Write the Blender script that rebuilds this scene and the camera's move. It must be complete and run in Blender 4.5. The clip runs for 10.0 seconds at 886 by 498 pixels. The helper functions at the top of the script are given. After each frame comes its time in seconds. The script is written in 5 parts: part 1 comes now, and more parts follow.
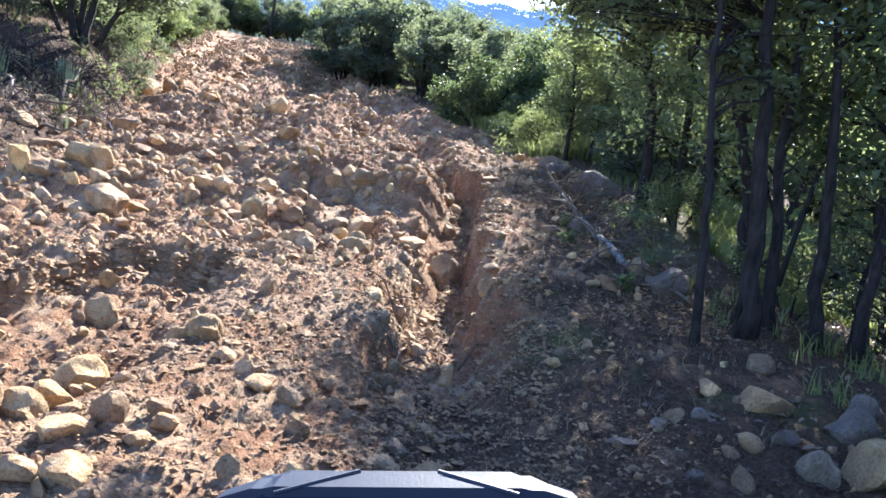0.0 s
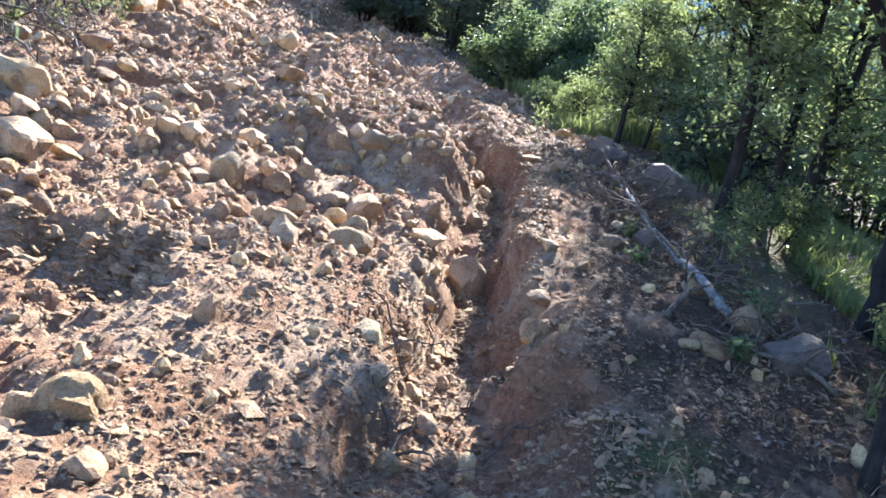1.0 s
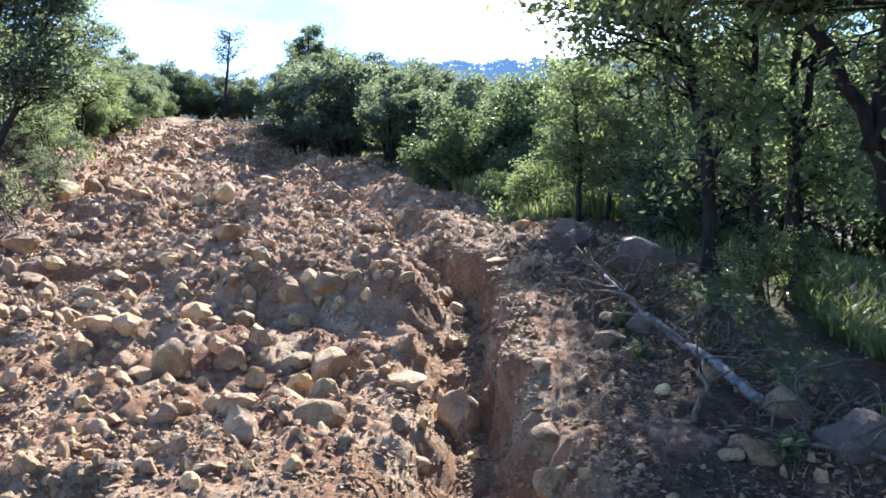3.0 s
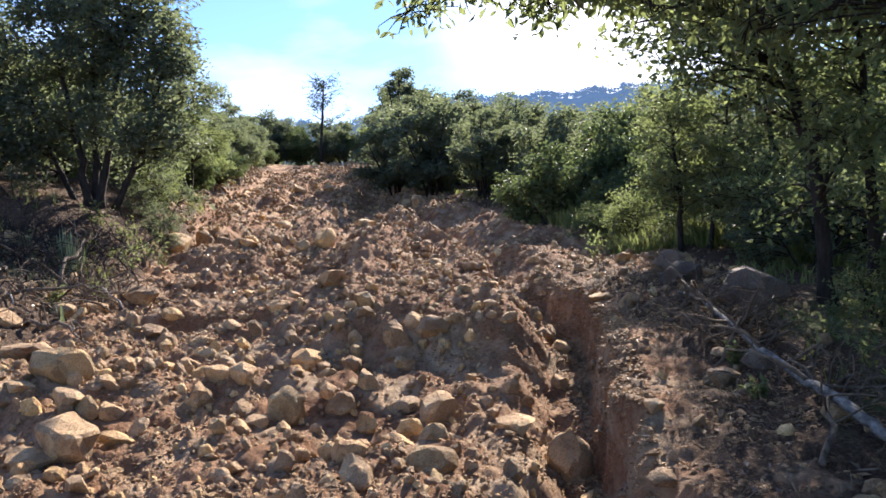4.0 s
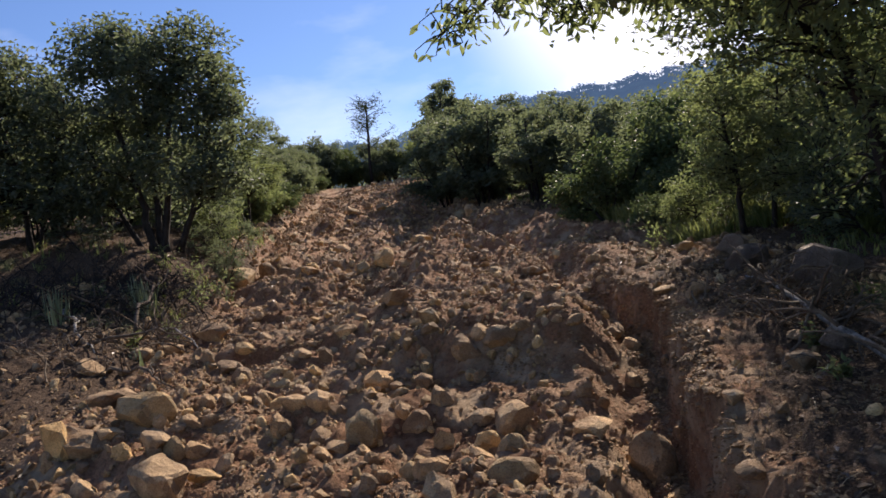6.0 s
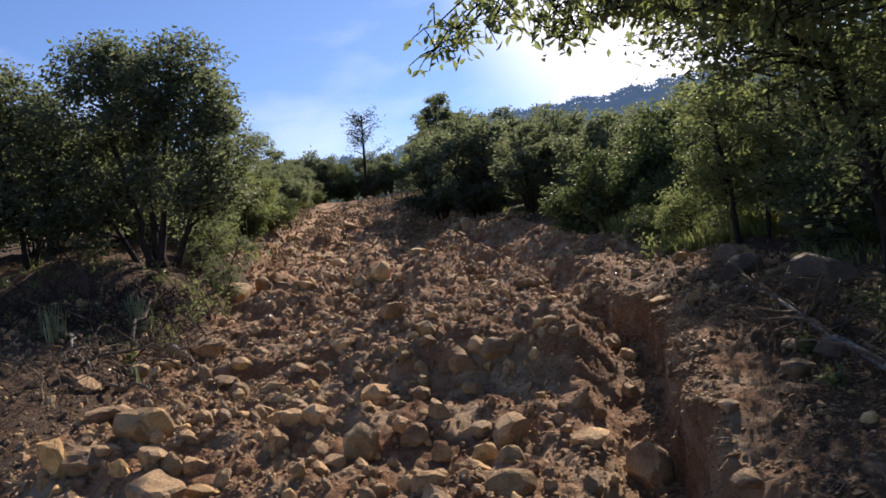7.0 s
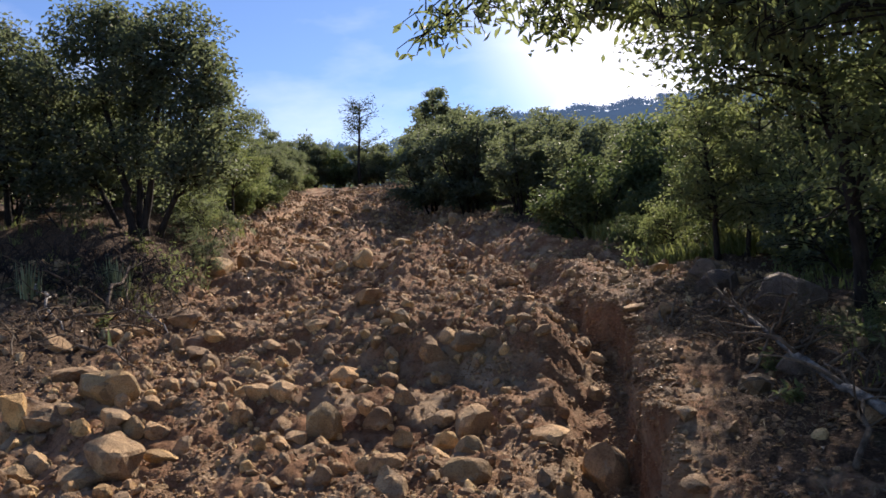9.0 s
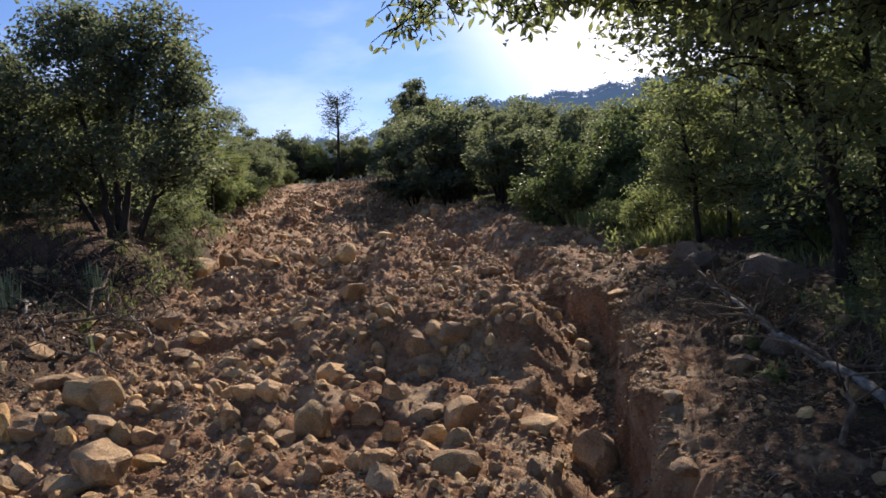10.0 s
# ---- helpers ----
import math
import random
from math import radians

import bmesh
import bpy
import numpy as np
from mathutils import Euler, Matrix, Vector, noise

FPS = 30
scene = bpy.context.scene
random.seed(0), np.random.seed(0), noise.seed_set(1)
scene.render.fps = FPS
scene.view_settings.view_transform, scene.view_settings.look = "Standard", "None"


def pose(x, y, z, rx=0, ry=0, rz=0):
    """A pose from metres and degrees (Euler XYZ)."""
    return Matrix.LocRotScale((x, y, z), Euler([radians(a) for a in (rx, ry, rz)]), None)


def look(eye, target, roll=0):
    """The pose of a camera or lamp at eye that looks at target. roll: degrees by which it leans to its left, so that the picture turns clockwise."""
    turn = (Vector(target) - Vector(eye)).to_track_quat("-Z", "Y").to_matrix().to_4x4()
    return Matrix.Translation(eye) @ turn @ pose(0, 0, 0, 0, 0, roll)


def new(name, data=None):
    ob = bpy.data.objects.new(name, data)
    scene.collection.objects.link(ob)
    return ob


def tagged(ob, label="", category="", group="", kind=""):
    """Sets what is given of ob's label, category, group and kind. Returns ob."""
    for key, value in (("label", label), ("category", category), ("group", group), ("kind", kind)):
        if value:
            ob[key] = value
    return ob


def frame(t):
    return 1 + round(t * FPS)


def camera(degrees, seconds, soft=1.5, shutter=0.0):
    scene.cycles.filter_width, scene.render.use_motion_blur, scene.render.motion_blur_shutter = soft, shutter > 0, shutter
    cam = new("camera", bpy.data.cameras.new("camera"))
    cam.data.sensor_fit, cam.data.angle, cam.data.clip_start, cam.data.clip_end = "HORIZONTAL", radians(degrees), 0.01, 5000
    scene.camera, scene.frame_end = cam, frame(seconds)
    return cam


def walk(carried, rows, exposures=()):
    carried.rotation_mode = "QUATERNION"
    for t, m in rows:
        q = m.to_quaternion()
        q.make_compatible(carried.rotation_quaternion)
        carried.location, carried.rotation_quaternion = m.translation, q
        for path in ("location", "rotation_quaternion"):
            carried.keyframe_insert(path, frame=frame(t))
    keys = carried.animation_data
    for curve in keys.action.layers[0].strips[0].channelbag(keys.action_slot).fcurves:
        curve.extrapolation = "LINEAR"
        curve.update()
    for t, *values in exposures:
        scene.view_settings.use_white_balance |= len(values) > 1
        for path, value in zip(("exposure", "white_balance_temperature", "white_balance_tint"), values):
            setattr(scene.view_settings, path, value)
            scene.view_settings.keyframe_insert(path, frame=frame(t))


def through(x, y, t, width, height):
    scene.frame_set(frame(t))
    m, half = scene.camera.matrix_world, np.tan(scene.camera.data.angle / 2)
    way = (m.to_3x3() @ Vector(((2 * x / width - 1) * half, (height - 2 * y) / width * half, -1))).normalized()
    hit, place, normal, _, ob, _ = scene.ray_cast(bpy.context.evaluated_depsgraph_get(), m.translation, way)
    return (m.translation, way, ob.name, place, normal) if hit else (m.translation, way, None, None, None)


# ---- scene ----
cam = camera(59.0, 10.0, 1.6)
PATH = [
    (0, (0.138, -2.221, 1.214), (0.167, -0.237, 0.959), 7.4),
    (0.5, (0.059, -1.3, 1.235), (0.03, 0.685, 0.993), 11.4),
    (0.7, (0.034, -0.95, 1.239), (0.158, 1.014, 0.879), 13.8),
    (0.8, (-0.03, -0.785, 1.249), (0.054, 1.181, 0.89), 12.4),
    (1, (-0.03, -0.463, 1.253), (0.006, 1.504, 0.891), 13.7),
    (1.1, (-0.029, -0.306, 1.284), (-0.016, 1.661, 0.922), 14.4),
    (1.5, (0.017, 0.141, 1.311), (0.163, 2.108, 0.983), 11.8),
    (2, (-0.003, 0.13, 1.354), (0.131, 2.112, 1.121), 4.9),
    (2.5, (0.022, 0.065, 1.389), (0.181, 2.053, 1.247), 3.6),
    (3, (0.012, 0.078, 1.412), (0.077, 2.074, 1.303), 0.4),
    (3.2, (0.004, 0.093, 1.415), (-0.014, 2.092, 1.352), -1.0),
    (4.3, (-0.039, 0.029, 1.488), (-0.235, 2.019, 1.478), -2.1),
    (4.5, (-0.041, 0.024, 1.482), (-0.257, 2.012, 1.494), -2.1),
    (5, (-0.02, 0.041, 1.493), (-0.302, 2.018, 1.602), -3.2),
    (5.5, (-0.025, 0.044, 1.487), (-0.322, 2.022, 1.509), -6.7),
    (6, (-0.029, 0.024, 1.509), (-0.347, 1.998, 1.522), -8.3),
    (7.5, (-0.012, 0.0, 1.505), (-0.311, 1.977, 1.569), -9.0),
    (8, (0.002, -0.007, 1.494), (-0.313, 1.967, 1.565), -8.6),
    (8.5, (0.031, -0.046, 1.45), (-0.239, 1.935, 1.475), -3.1),
    (9, (0.045, -0.028, 1.452), (-0.23, 1.952, 1.483), -4.0),
    (9.5, (0.045, -0.018, 1.457), (-0.205, 1.966, 1.46), -4.7),
    (10, (0.052, -0.01, 1.463), (-0.184, 1.976, 1.467), -6.1),
]

# The light: sun ahead and to the right over the hill, open sky with thin bright cloud
EXPOSURES = [(0, 2.51, 5600, 13), (1.5, 2.77, 5250, 9), (2.0, 2.7, 5100, 5), (2.6, 2.43, 5200, 8), (3.2, 2.15, 5650, 13), (4.3, 1.5, 6350, 17), (5.0, 1.2, 6550, 18), (5.5, 0.92, 6750, 18), (6.0, 0.68, 6650, 18), (10, 0.78, 6650, 18)]
walk(cam, [(t, look(eye, target, roll)) for t, eye, target, roll in PATH], EXPOSURES)

SUN_AZ, SUN_EL = 16.0, 36.0
sun_to = Vector((math.sin(radians(SUN_AZ)) * math.cos(radians(SUN_EL)), math.cos(radians(SUN_AZ)) * math.cos(radians(SUN_EL)), math.sin(radians(SUN_EL))))
sun = new("sun", bpy.data.lights.new("sun", "SUN"))
sun.data.energy, sun.data.angle, sun.data.color = 5.0, radians(0.5), (1.0, 0.915, 0.77)
sun.matrix_world = look(sun_to * 60, (0, 0, 0))

world = bpy.data.worlds.new("world")
scene.world = world
world.use_nodes = True
wn, wl = world.node_tree.nodes, world.node_tree.links
wn.clear()


def wnode(kind, **values):
    n = wn.new(kind)
    for k, v in values.items():
        n.inputs[k].default_value = v
    return n


sky = wn.new("ShaderNodeTexSky")
sky.sky_type, sky.sun_disc, sky.sun_elevation, sky.sun_rotation = "NISHITA", False, radians(SUN_EL), radians(SUN_AZ)
sky.altitude, sky.air_density, sky.dust_density, sky.ozone_density = 1500, 1.1, 0.5, 2.5
coord, mapping = wn.new("ShaderNodeTexCoord"), wn.new("ShaderNodeMapping")
mapping.inputs["Scale"].default_value = (2.2, 1.5, 6.0)
mapping.inputs["Rotation"].default_value = (0.0, 0.35, 0.0)
cloud = wnode("ShaderNodeTexNoise", Scale=1.1, Detail=6.0, Roughness=0.55)
ramp = wn.new("ShaderNodeMapRange")
ramp.inputs["From Min"].default_value, ramp.inputs["From Max"].default_value = 0.52, 0.9
dot = wn.new("ShaderNodeVectorMath")
dot.operation = "DOT_PRODUCT"
dot.inputs[1].default_value = (math.sin(radians(9)) * math.cos(radians(19)), math.cos(radians(9)) * math.cos(radians(19)), math.sin(radians(19)))
near_sun = wn.new("ShaderNodeMapRange")
near_sun.inputs["From Min"].default_value, near_sun.inputs["From Max"].default_value = 0.962, 1.01
near_sun.interpolation_type = "SMOOTHSTEP"
addm, mulm = wn.new("ShaderNodeMath"), wn.new("ShaderNodeMath")
addm.operation, mulm.operation = "ADD", "MULTIPLY"
addm.use_clamp = True
mulm.inputs[1].default_value = 0.45
mixc = wn.new("ShaderNodeMix")
mixc.data_type = "RGBA"
mixc.inputs["B"].default_value = (14.0, 14.2, 14.8, 1)
back, out = wnode("ShaderNodeBackground", Strength=0.074), wn.new("ShaderNodeOutputWorld")
wl.new(coord.outputs["Generated"], mapping.inputs["Vector"])
wl.new(mapping.outputs["Vector"], cloud.inputs["Vector"])
wl.new(cloud.outputs["Fac"], ramp.inputs["Value"])
wl.new(coord.outputs["Generated"], dot.inputs[0])
wl.new(dot.outputs["Value"], near_sun.inputs["Value"])
wl.new(ramp.outputs["Result"], mulm.inputs[0])
wl.new(near_sun.outputs["Result"], addm.inputs[0])
wl.new(mulm.outputs["Value"], addm.inputs[1])
wl.new(addm.outputs["Value"], mixc.inputs["Factor"])
deep = wn.new("ShaderNodeMix")
deep.data_type, deep.blend_type = "RGBA", "MULTIPLY"
deep.inputs["Factor"].default_value, deep.inputs["B"].default_value = 1.0, (0.82, 0.98, 1.22, 1)
wl.new(sky.outputs["Color"], deep.inputs["A"])
wl.new(deep.outputs["Result"], mixc.inputs["A"])
wl.new(mixc.outputs["Result"], back.inputs["Color"])
wl.new(back.outputs["Background"], out.inputs["Surface"])


# ---- materials ----
class Nodes:
    """A node material under construction."""

    def __init__(self, name):
        self.mat = bpy.data.materials.new(name)
        self.mat.use_nodes = True
        self.n, self.l = self.mat.node_tree.nodes, self.mat.node_tree.links
        self.bsdf, self.out = self.n["Principled BSDF"], self.n["Material Output"]
        self.pos = self.n.new("ShaderNodeNewGeometry")

    def noise(self, scale, detail=4.0, rough=0.6, coords=None):
        t = self.n.new("ShaderNodeTexNoise")
        t.inputs["Scale"].default_value, t.inputs["Detail"].default_value, t.inputs["Roughness"].default_value = scale, detail, rough
        self.l.new(coords or self.pos.outputs["Position"], t.inputs["Vector"])
        return t.outputs["Fac"]

    def ramp(self, fac, stops):
        r = self.n.new("ShaderNodeValToRGB")
        while len(r.color_ramp.elements) < len(stops):
            r.color_ramp.elements.new(0.5)
        for e, (p, c) in zip(r.color_ramp.elements, stops):
            e.position, e.color = p, (*c, 1)
        self.l.new(fac, r.inputs["Fac"])
        return r.outputs["Color"]

    def mix(self, fac, a, b, blend="MIX"):
        m = self.n.new("ShaderNodeMix")
        m.data_type, m.blend_type = "RGBA", blend
        for socket, v in (("Factor", fac), ("A", a), ("B", b)):
            if isinstance(v, (int, float)):
                m.inputs[socket].default_value = v
            elif isinstance(v, tuple):
                m.inputs[socket].default_value = (*v, 1)
            else:
                self.l.new(v, m.inputs[socket])
        return m.outputs["Result"]

    def map(self, v, a, b, c=0.0, d=1.0):
        m = self.n.new("ShaderNodeMapRange")
        for k, x in (("From Min", a), ("From Max", b), ("To Min", c), ("To Max", d)):
            m.inputs[k].default_value = x
        self.l.new(v, m.inputs["Value"])
        return m.outputs["Result"]

    def bump(self, layers):
        """layers: (height, metres) pairs, stacked."""
        last = None
        for h, far in layers:
            b = self.n.new("ShaderNodeBump")
            b.inputs["Strength"].default_value, b.inputs["Distance"].default_value = 1.0, far
            self.l.new(h, b.inputs["Height"])
            if last:
                self.l.new(last, b.inputs["Normal"])
            last = b.outputs["Normal"]
        self.l.new(last, self.bsdf.inputs["Normal"])

    def done(self, colour, rough=0.9, spec=0.25, metal=0.0):
        if isinstance(colour, tuple):
            self.bsdf.inputs["Base Color"].default_value = (*colour, 1)
        else:
            self.l.new(colour, self.bsdf.inputs["Base Color"])
        if isinstance(rough, (int, float)):
            self.bsdf.inputs["Roughness"].default_value = rough
        else:
            self.l.new(rough, self.bsdf.inputs["Roughness"])
        self.bsdf.inputs["Specular IOR Level"].default_value, self.bsdf.inputs["Metallic"].default_value = spec, metal
        return self.mat


def ground_material():
    k = Nodes("ground")
    dirt = k.ramp(k.noise(0.9, 6), [(0.3, (0.165, 0.083, 0.044)), (0.5, (0.28, 0.15, 0.08)), (0.72, (0.385, 0.24, 0.142))])
    grain = k.ramp(k.noise(38, 6, 0.7), [(0.32, (0.45, 0.42, 0.4)), (0.5, (0.95, 0.95, 0.95)), (0.7, (1.25, 1.22, 1.18))])
    dirt = k.mix(1.0, dirt, grain, "MULTIPLY")
    pale = k.map(k.noise(2.6, 5), 0.47, 0.66)
    dirt = k.mix(pale, dirt, (0.425, 0.303, 0.188))
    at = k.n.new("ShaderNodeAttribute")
    at.attribute_name = "litter_shade"
    litter_shade = k.ramp(k.noise(55, 5, 0.75), [(0.32, (0.028, 0.017, 0.011)), (0.52, (0.1, 0.062, 0.038)), (0.7, (0.22, 0.15, 0.095))])
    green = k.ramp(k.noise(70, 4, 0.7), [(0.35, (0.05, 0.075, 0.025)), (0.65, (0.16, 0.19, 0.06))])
    litter_shade = k.mix(k.map(k.noise(0.55, 4), 0.55, 0.68), litter_shade, green)
    edge = k.n.new("ShaderNodeMath")
    edge.operation, edge.use_clamp = "ADD", True
    k.l.new(at.outputs["Fac"], edge.inputs[0])
    k.l.new(k.map(k.noise(3.2, 5), 0.2, 0.8, -0.5, 0.5), edge.inputs[1])
    col = k.mix(k.map(edge.outputs["Value"], 0.35, 0.65), dirt, litter_shade)
    k.bump([(k.noise(9, 5, 0.65), 0.045), (k.noise(24, 6, 0.7), 0.03), (k.noise(75, 5, 0.75), 0.013)])
    return k.done(col, 0.93, 0.17)


def rock_material(name, a, b, c, lichen=(0.4, 0.36, 0.25)):
    k = Nodes(name)
    info = k.n.new("ShaderNodeObjectInfo")
    shift = k.n.new("ShaderNodeVectorMath")
    shift.operation = "ADD"
    k.l.new(k.pos.outputs["Position"], shift.inputs[0])
    k.l.new(info.outputs["Random"], shift.inputs[1])
    v = shift.outputs["Vector"]
    col = k.ramp(k.noise(5, 6, 0.6, v), [(0.28, a), (0.5, b), (0.72, c)])
    isl = k.ramp(k.pos.outputs["Random Per Island"], [(0.0, (0.72, 0.68, 0.66)), (0.5, (1, 0.98, 0.95)), (1.0, (1.3, 1.2, 1.05))])
    obj = k.ramp(info.outputs["Random"], [(0.0, (0.62, 0.58, 0.56)), (0.5, (1.0, 1.0, 1.0)), (1.0, (1.3, 1.2, 1.02))])
    col = k.mix(1.0, k.mix(1.0, col, isl, "MULTIPLY"), obj, "MULTIPLY")
    speck = k.ramp(k.noise(90, 5, 0.7, v), [(0.33, (0.6, 0.57, 0.55)), (0.5, (1, 1, 1)), (0.7, (1.2, 1.2, 1.18))])
    col = k.mix(1.0, col, speck, "MULTIPLY")
    col = k.mix(k.map(k.noise(9, 6, 0.7, v), 0.58, 0.7, 0, 0.6), col, lichen)
    k.bump([(k.noise(11, 6, 0.65, v), 0.05), (k.noise(60, 5, 0.75, v), 0.013)])
    return k.done(col, 0.82, 0.28)


def leaf_material(name, dark, mid, light, through, share=0.42, rough=0.55, spec=0.2):
    k = Nodes(name)
    rnd = k.pos.outputs["Random Per Island"]
    col = k.ramp(rnd, [(0.0, dark), (0.45, mid), (0.95, light), (1.0, (0.2, 0.16, 0.06))])
    col = k.mix(k.map(k.noise(1.3, 3), 0.3, 0.7, 0.0, 0.4), col, dark)
    k.done(col, rough, spec)
    tr, mx = k.n.new("ShaderNodeBsdfTranslucent"), k.n.new("ShaderNodeMixShader")
    tcol = k.mix(0.5, k.mix(1.0, col, through, "MULTIPLY"), through)
    k.l.new(tcol, tr.inputs["Color"])
    mx.inputs["Fac"].default_value = share
    k.l.new(k.bsdf.outputs["BSDF"], mx.inputs[1])
    k.l.new(tr.outputs["BSDF"], mx.inputs[2])
    k.l.new(mx.outputs["Shader"], k.out.inputs["Surface"])
    return k.mat


def bark_material(name, a, b, stretch=(1, 1, 0.3)):
    k = Nodes(name)
    st = k.n.new("ShaderNodeVectorMath")
    st.operation = "MULTIPLY"
    st.inputs[1].default_value = stretch
    k.l.new(k.pos.outputs["Position"], st.inputs[0])
    v = st.outputs["Vector"]
    col = k.ramp(k.noise(26, 6, 0.65, v), [(0.32, a), (0.68, b)])
    k.bump([(k.noise(34, 5, 0.7, v), 0.02)])
    return k.done(col, 0.9, 0.2)


M_GROUND = ground_material()
M_ROCK = rock_material("tan_rock", (0.22, 0.138, 0.078), (0.39, 0.268, 0.152), (0.56, 0.412, 0.25))
M_ROCK_YELLOW = rock_material("ochre_rock", (0.29, 0.183, 0.085), (0.48, 0.332, 0.163), (0.62, 0.475, 0.27))
M_ROCK_GREY = rock_material("grey_rock", (0.13, 0.1, 0.08), (0.205, 0.163, 0.13), (0.3, 0.25, 0.2), (0.24, 0.21, 0.16))
M_CLOD = rock_material("dry_clod", (0.29, 0.178, 0.092), (0.44, 0.297, 0.165), (0.59, 0.435, 0.265))
M_OAK = leaf_material("oak_leaf", (0.04, 0.055, 0.043), (0.076, 0.096, 0.07), (0.14, 0.162, 0.118), (0.36, 0.42, 0.2), 0.48, 0.55, 0.25)
# paler copy of the oak leaf, sunlight on the crowns partly put into colour
M_OAK_PALE_LIT = leaf_material("pale_lit_oak_leaf", (0.055, 0.07, 0.04), (0.1, 0.122, 0.066), (0.17, 0.19, 0.105), (0.46, 0.54, 0.2), 0.52, 0.52, 0.25)
M_GREEN = leaf_material("manzanita_leaf", (0.046, 0.067, 0.034), (0.08, 0.11, 0.054), (0.132, 0.165, 0.08), (0.29, 0.37, 0.13), 0.36)
M_NEEDLE = leaf_material("pine_needle", (0.02, 0.035, 0.016), (0.045, 0.065, 0.03), (0.08, 0.1, 0.045), (0.12, 0.16, 0.05), 0.25)
M_GRASS = leaf_material("grass_blade", (0.09, 0.11, 0.035), (0.17, 0.19, 0.065), (0.3, 0.28, 0.12), (0.46, 0.52, 0.18), 0.42)
M_STRAW = leaf_material("dry_straw", (0.16, 0.11, 0.06), (0.3, 0.22, 0.12), (0.42, 0.34, 0.2), (0.4, 0.3, 0.16), 0.3)
M_FALLEN = leaf_material("fallen_leaf", (0.075, 0.046, 0.026), (0.17, 0.11, 0.062), (0.32, 0.23, 0.145), (0.3, 0.2, 0.1), 0.25, 0.36, 0.5)
M_GREYGREEN = leaf_material("grey_green_leaf", (0.15, 0.18, 0.1), (0.25, 0.29, 0.17), (0.36, 0.4, 0.25), (0.3, 0.36, 0.16), 0.3)
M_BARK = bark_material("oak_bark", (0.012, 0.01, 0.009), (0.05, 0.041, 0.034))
M_DEAD = bark_material("dead_wood", (0.16, 0.14, 0.12), (0.5, 0.46, 0.4))
M_LOG = bark_material("bleached_log", (0.03, 0.026, 0.021), (0.33, 0.3, 0.26), (1, 0.45, 1))
M_TWIG = bark_material("dry_twig", (0.07, 0.05, 0.035), (0.2, 0.155, 0.11))


# ---- terrain shape ----
def vnoise(x, y, seed=0):
    """Smooth value noise, -1 to 1, on a lattice of one metre."""
    xi, yi = np.floor(x).astype(np.int64), np.floor(y).astype(np.int64)
    fx, fy = x - xi, y - yi
    fx, fy = fx * fx * (3 - 2 * fx), fy * fy * (3 - 2 * fy)

    def h(a, b):
        n = (a * 374761393 + b * 668265263 + seed * 974634541) & 0x7FFFFFFF
        n = ((n ^ (n >> 13)) * 1274126177) & 0x7FFFFFFF
        return ((n ^ (n >> 16)) & 0xFFFF) / 32767.5 - 1

    a, b = h(xi, yi) * (1 - fx) + h(xi + 1, yi) * fx, h(xi, yi + 1) * (1 - fx) + h(xi + 1, yi + 1) * fx
    return a * (1 - fy) + b * fy


def smooth(a, b, v):
    t = np.clip((v - a) / (b - a), 0, 1)
    return t * t * (3 - 2 * t)


def bump(x, y, cx, cy, rx, ry=None):
    return np.exp(-(((x - cx) / rx) ** 2) - ((y - cy) / (ry or rx)) ** 2)


def cells(x, y, size, seed=0):
    """Domes of one stone or clod to a cell: 0 to 1, each of its own height."""
    x, y = x / size, y / size
    xi, yi = np.floor(x), np.floor(y)
    best = np.zeros_like(x)
    for dx in (-1, 0, 1):
        for dy in (-1, 0, 1):
            cx, cy = xi + dx, yi + dy
            px, py = cx + 0.5 + 0.42 * vnoise(cx + 0.5, cy * 1.0, seed), cy + 0.5 + 0.42 * vnoise(cx * 1.0, cy + 0.5, seed + 1)
            r = 0.45 + 0.25 * vnoise(cx * 1.0, cy * 1.0, seed + 2)
            d = ((x - px) ** 2 + (y - py) ** 2) / r**2
            best = np.maximum(best, np.sqrt(np.clip(1 - d, 0, 1)) * (0.5 + 0.5 * vnoise(cx * 1.0, cy * 1.0, seed + 3)))
    return best


def left_edge(y):
    """The foot of the bank on the left of the track."""
    return np.interp(y, [-30, 0, 4, 7, 9.5, 11.5, 14.5, 17, 23, 30, 38, 43, 60], [-4.6, -4.2, -3.9, -3.9, -4.2, -4.8, -5.75, -6.6, -8.2, -9.7, -12.0, -13.0, -18])


def right_edge(y):
    """The foot of the bank on the right of the track."""
    return np.interp(y, [-30, 0, 2, 4, 6, 8, 11, 15, 22, 34, 60], [2.3, 2.1, 1.9, 1.6, 1.7, 1.6, 1.2, 0.2, -2.8, -5.9, -12])


def gully_x(y):
    return np.interp(y, [-2, 1, 2.5, 3.4, 4.2, 4.9, 5.6, 6.4, 7.2, 8.2, 9.2, 11], [0.3, 0.1, 0.16, 0.24, 0.34, 0.44, 0.48, 0.44, 0.34, 0.17, 0.08, -0.3])


def gully_depth(y):
    return np.interp(y, [-2, 0.5, 1.5, 2.6, 3.6, 5.0, 6.0, 7.0, 8.0, 8.8, 9.6], [0, 0.03, 0.17, 0.31, 0.36, 0.33, 0.29, 0.24, 0.17, 0.09, 0])


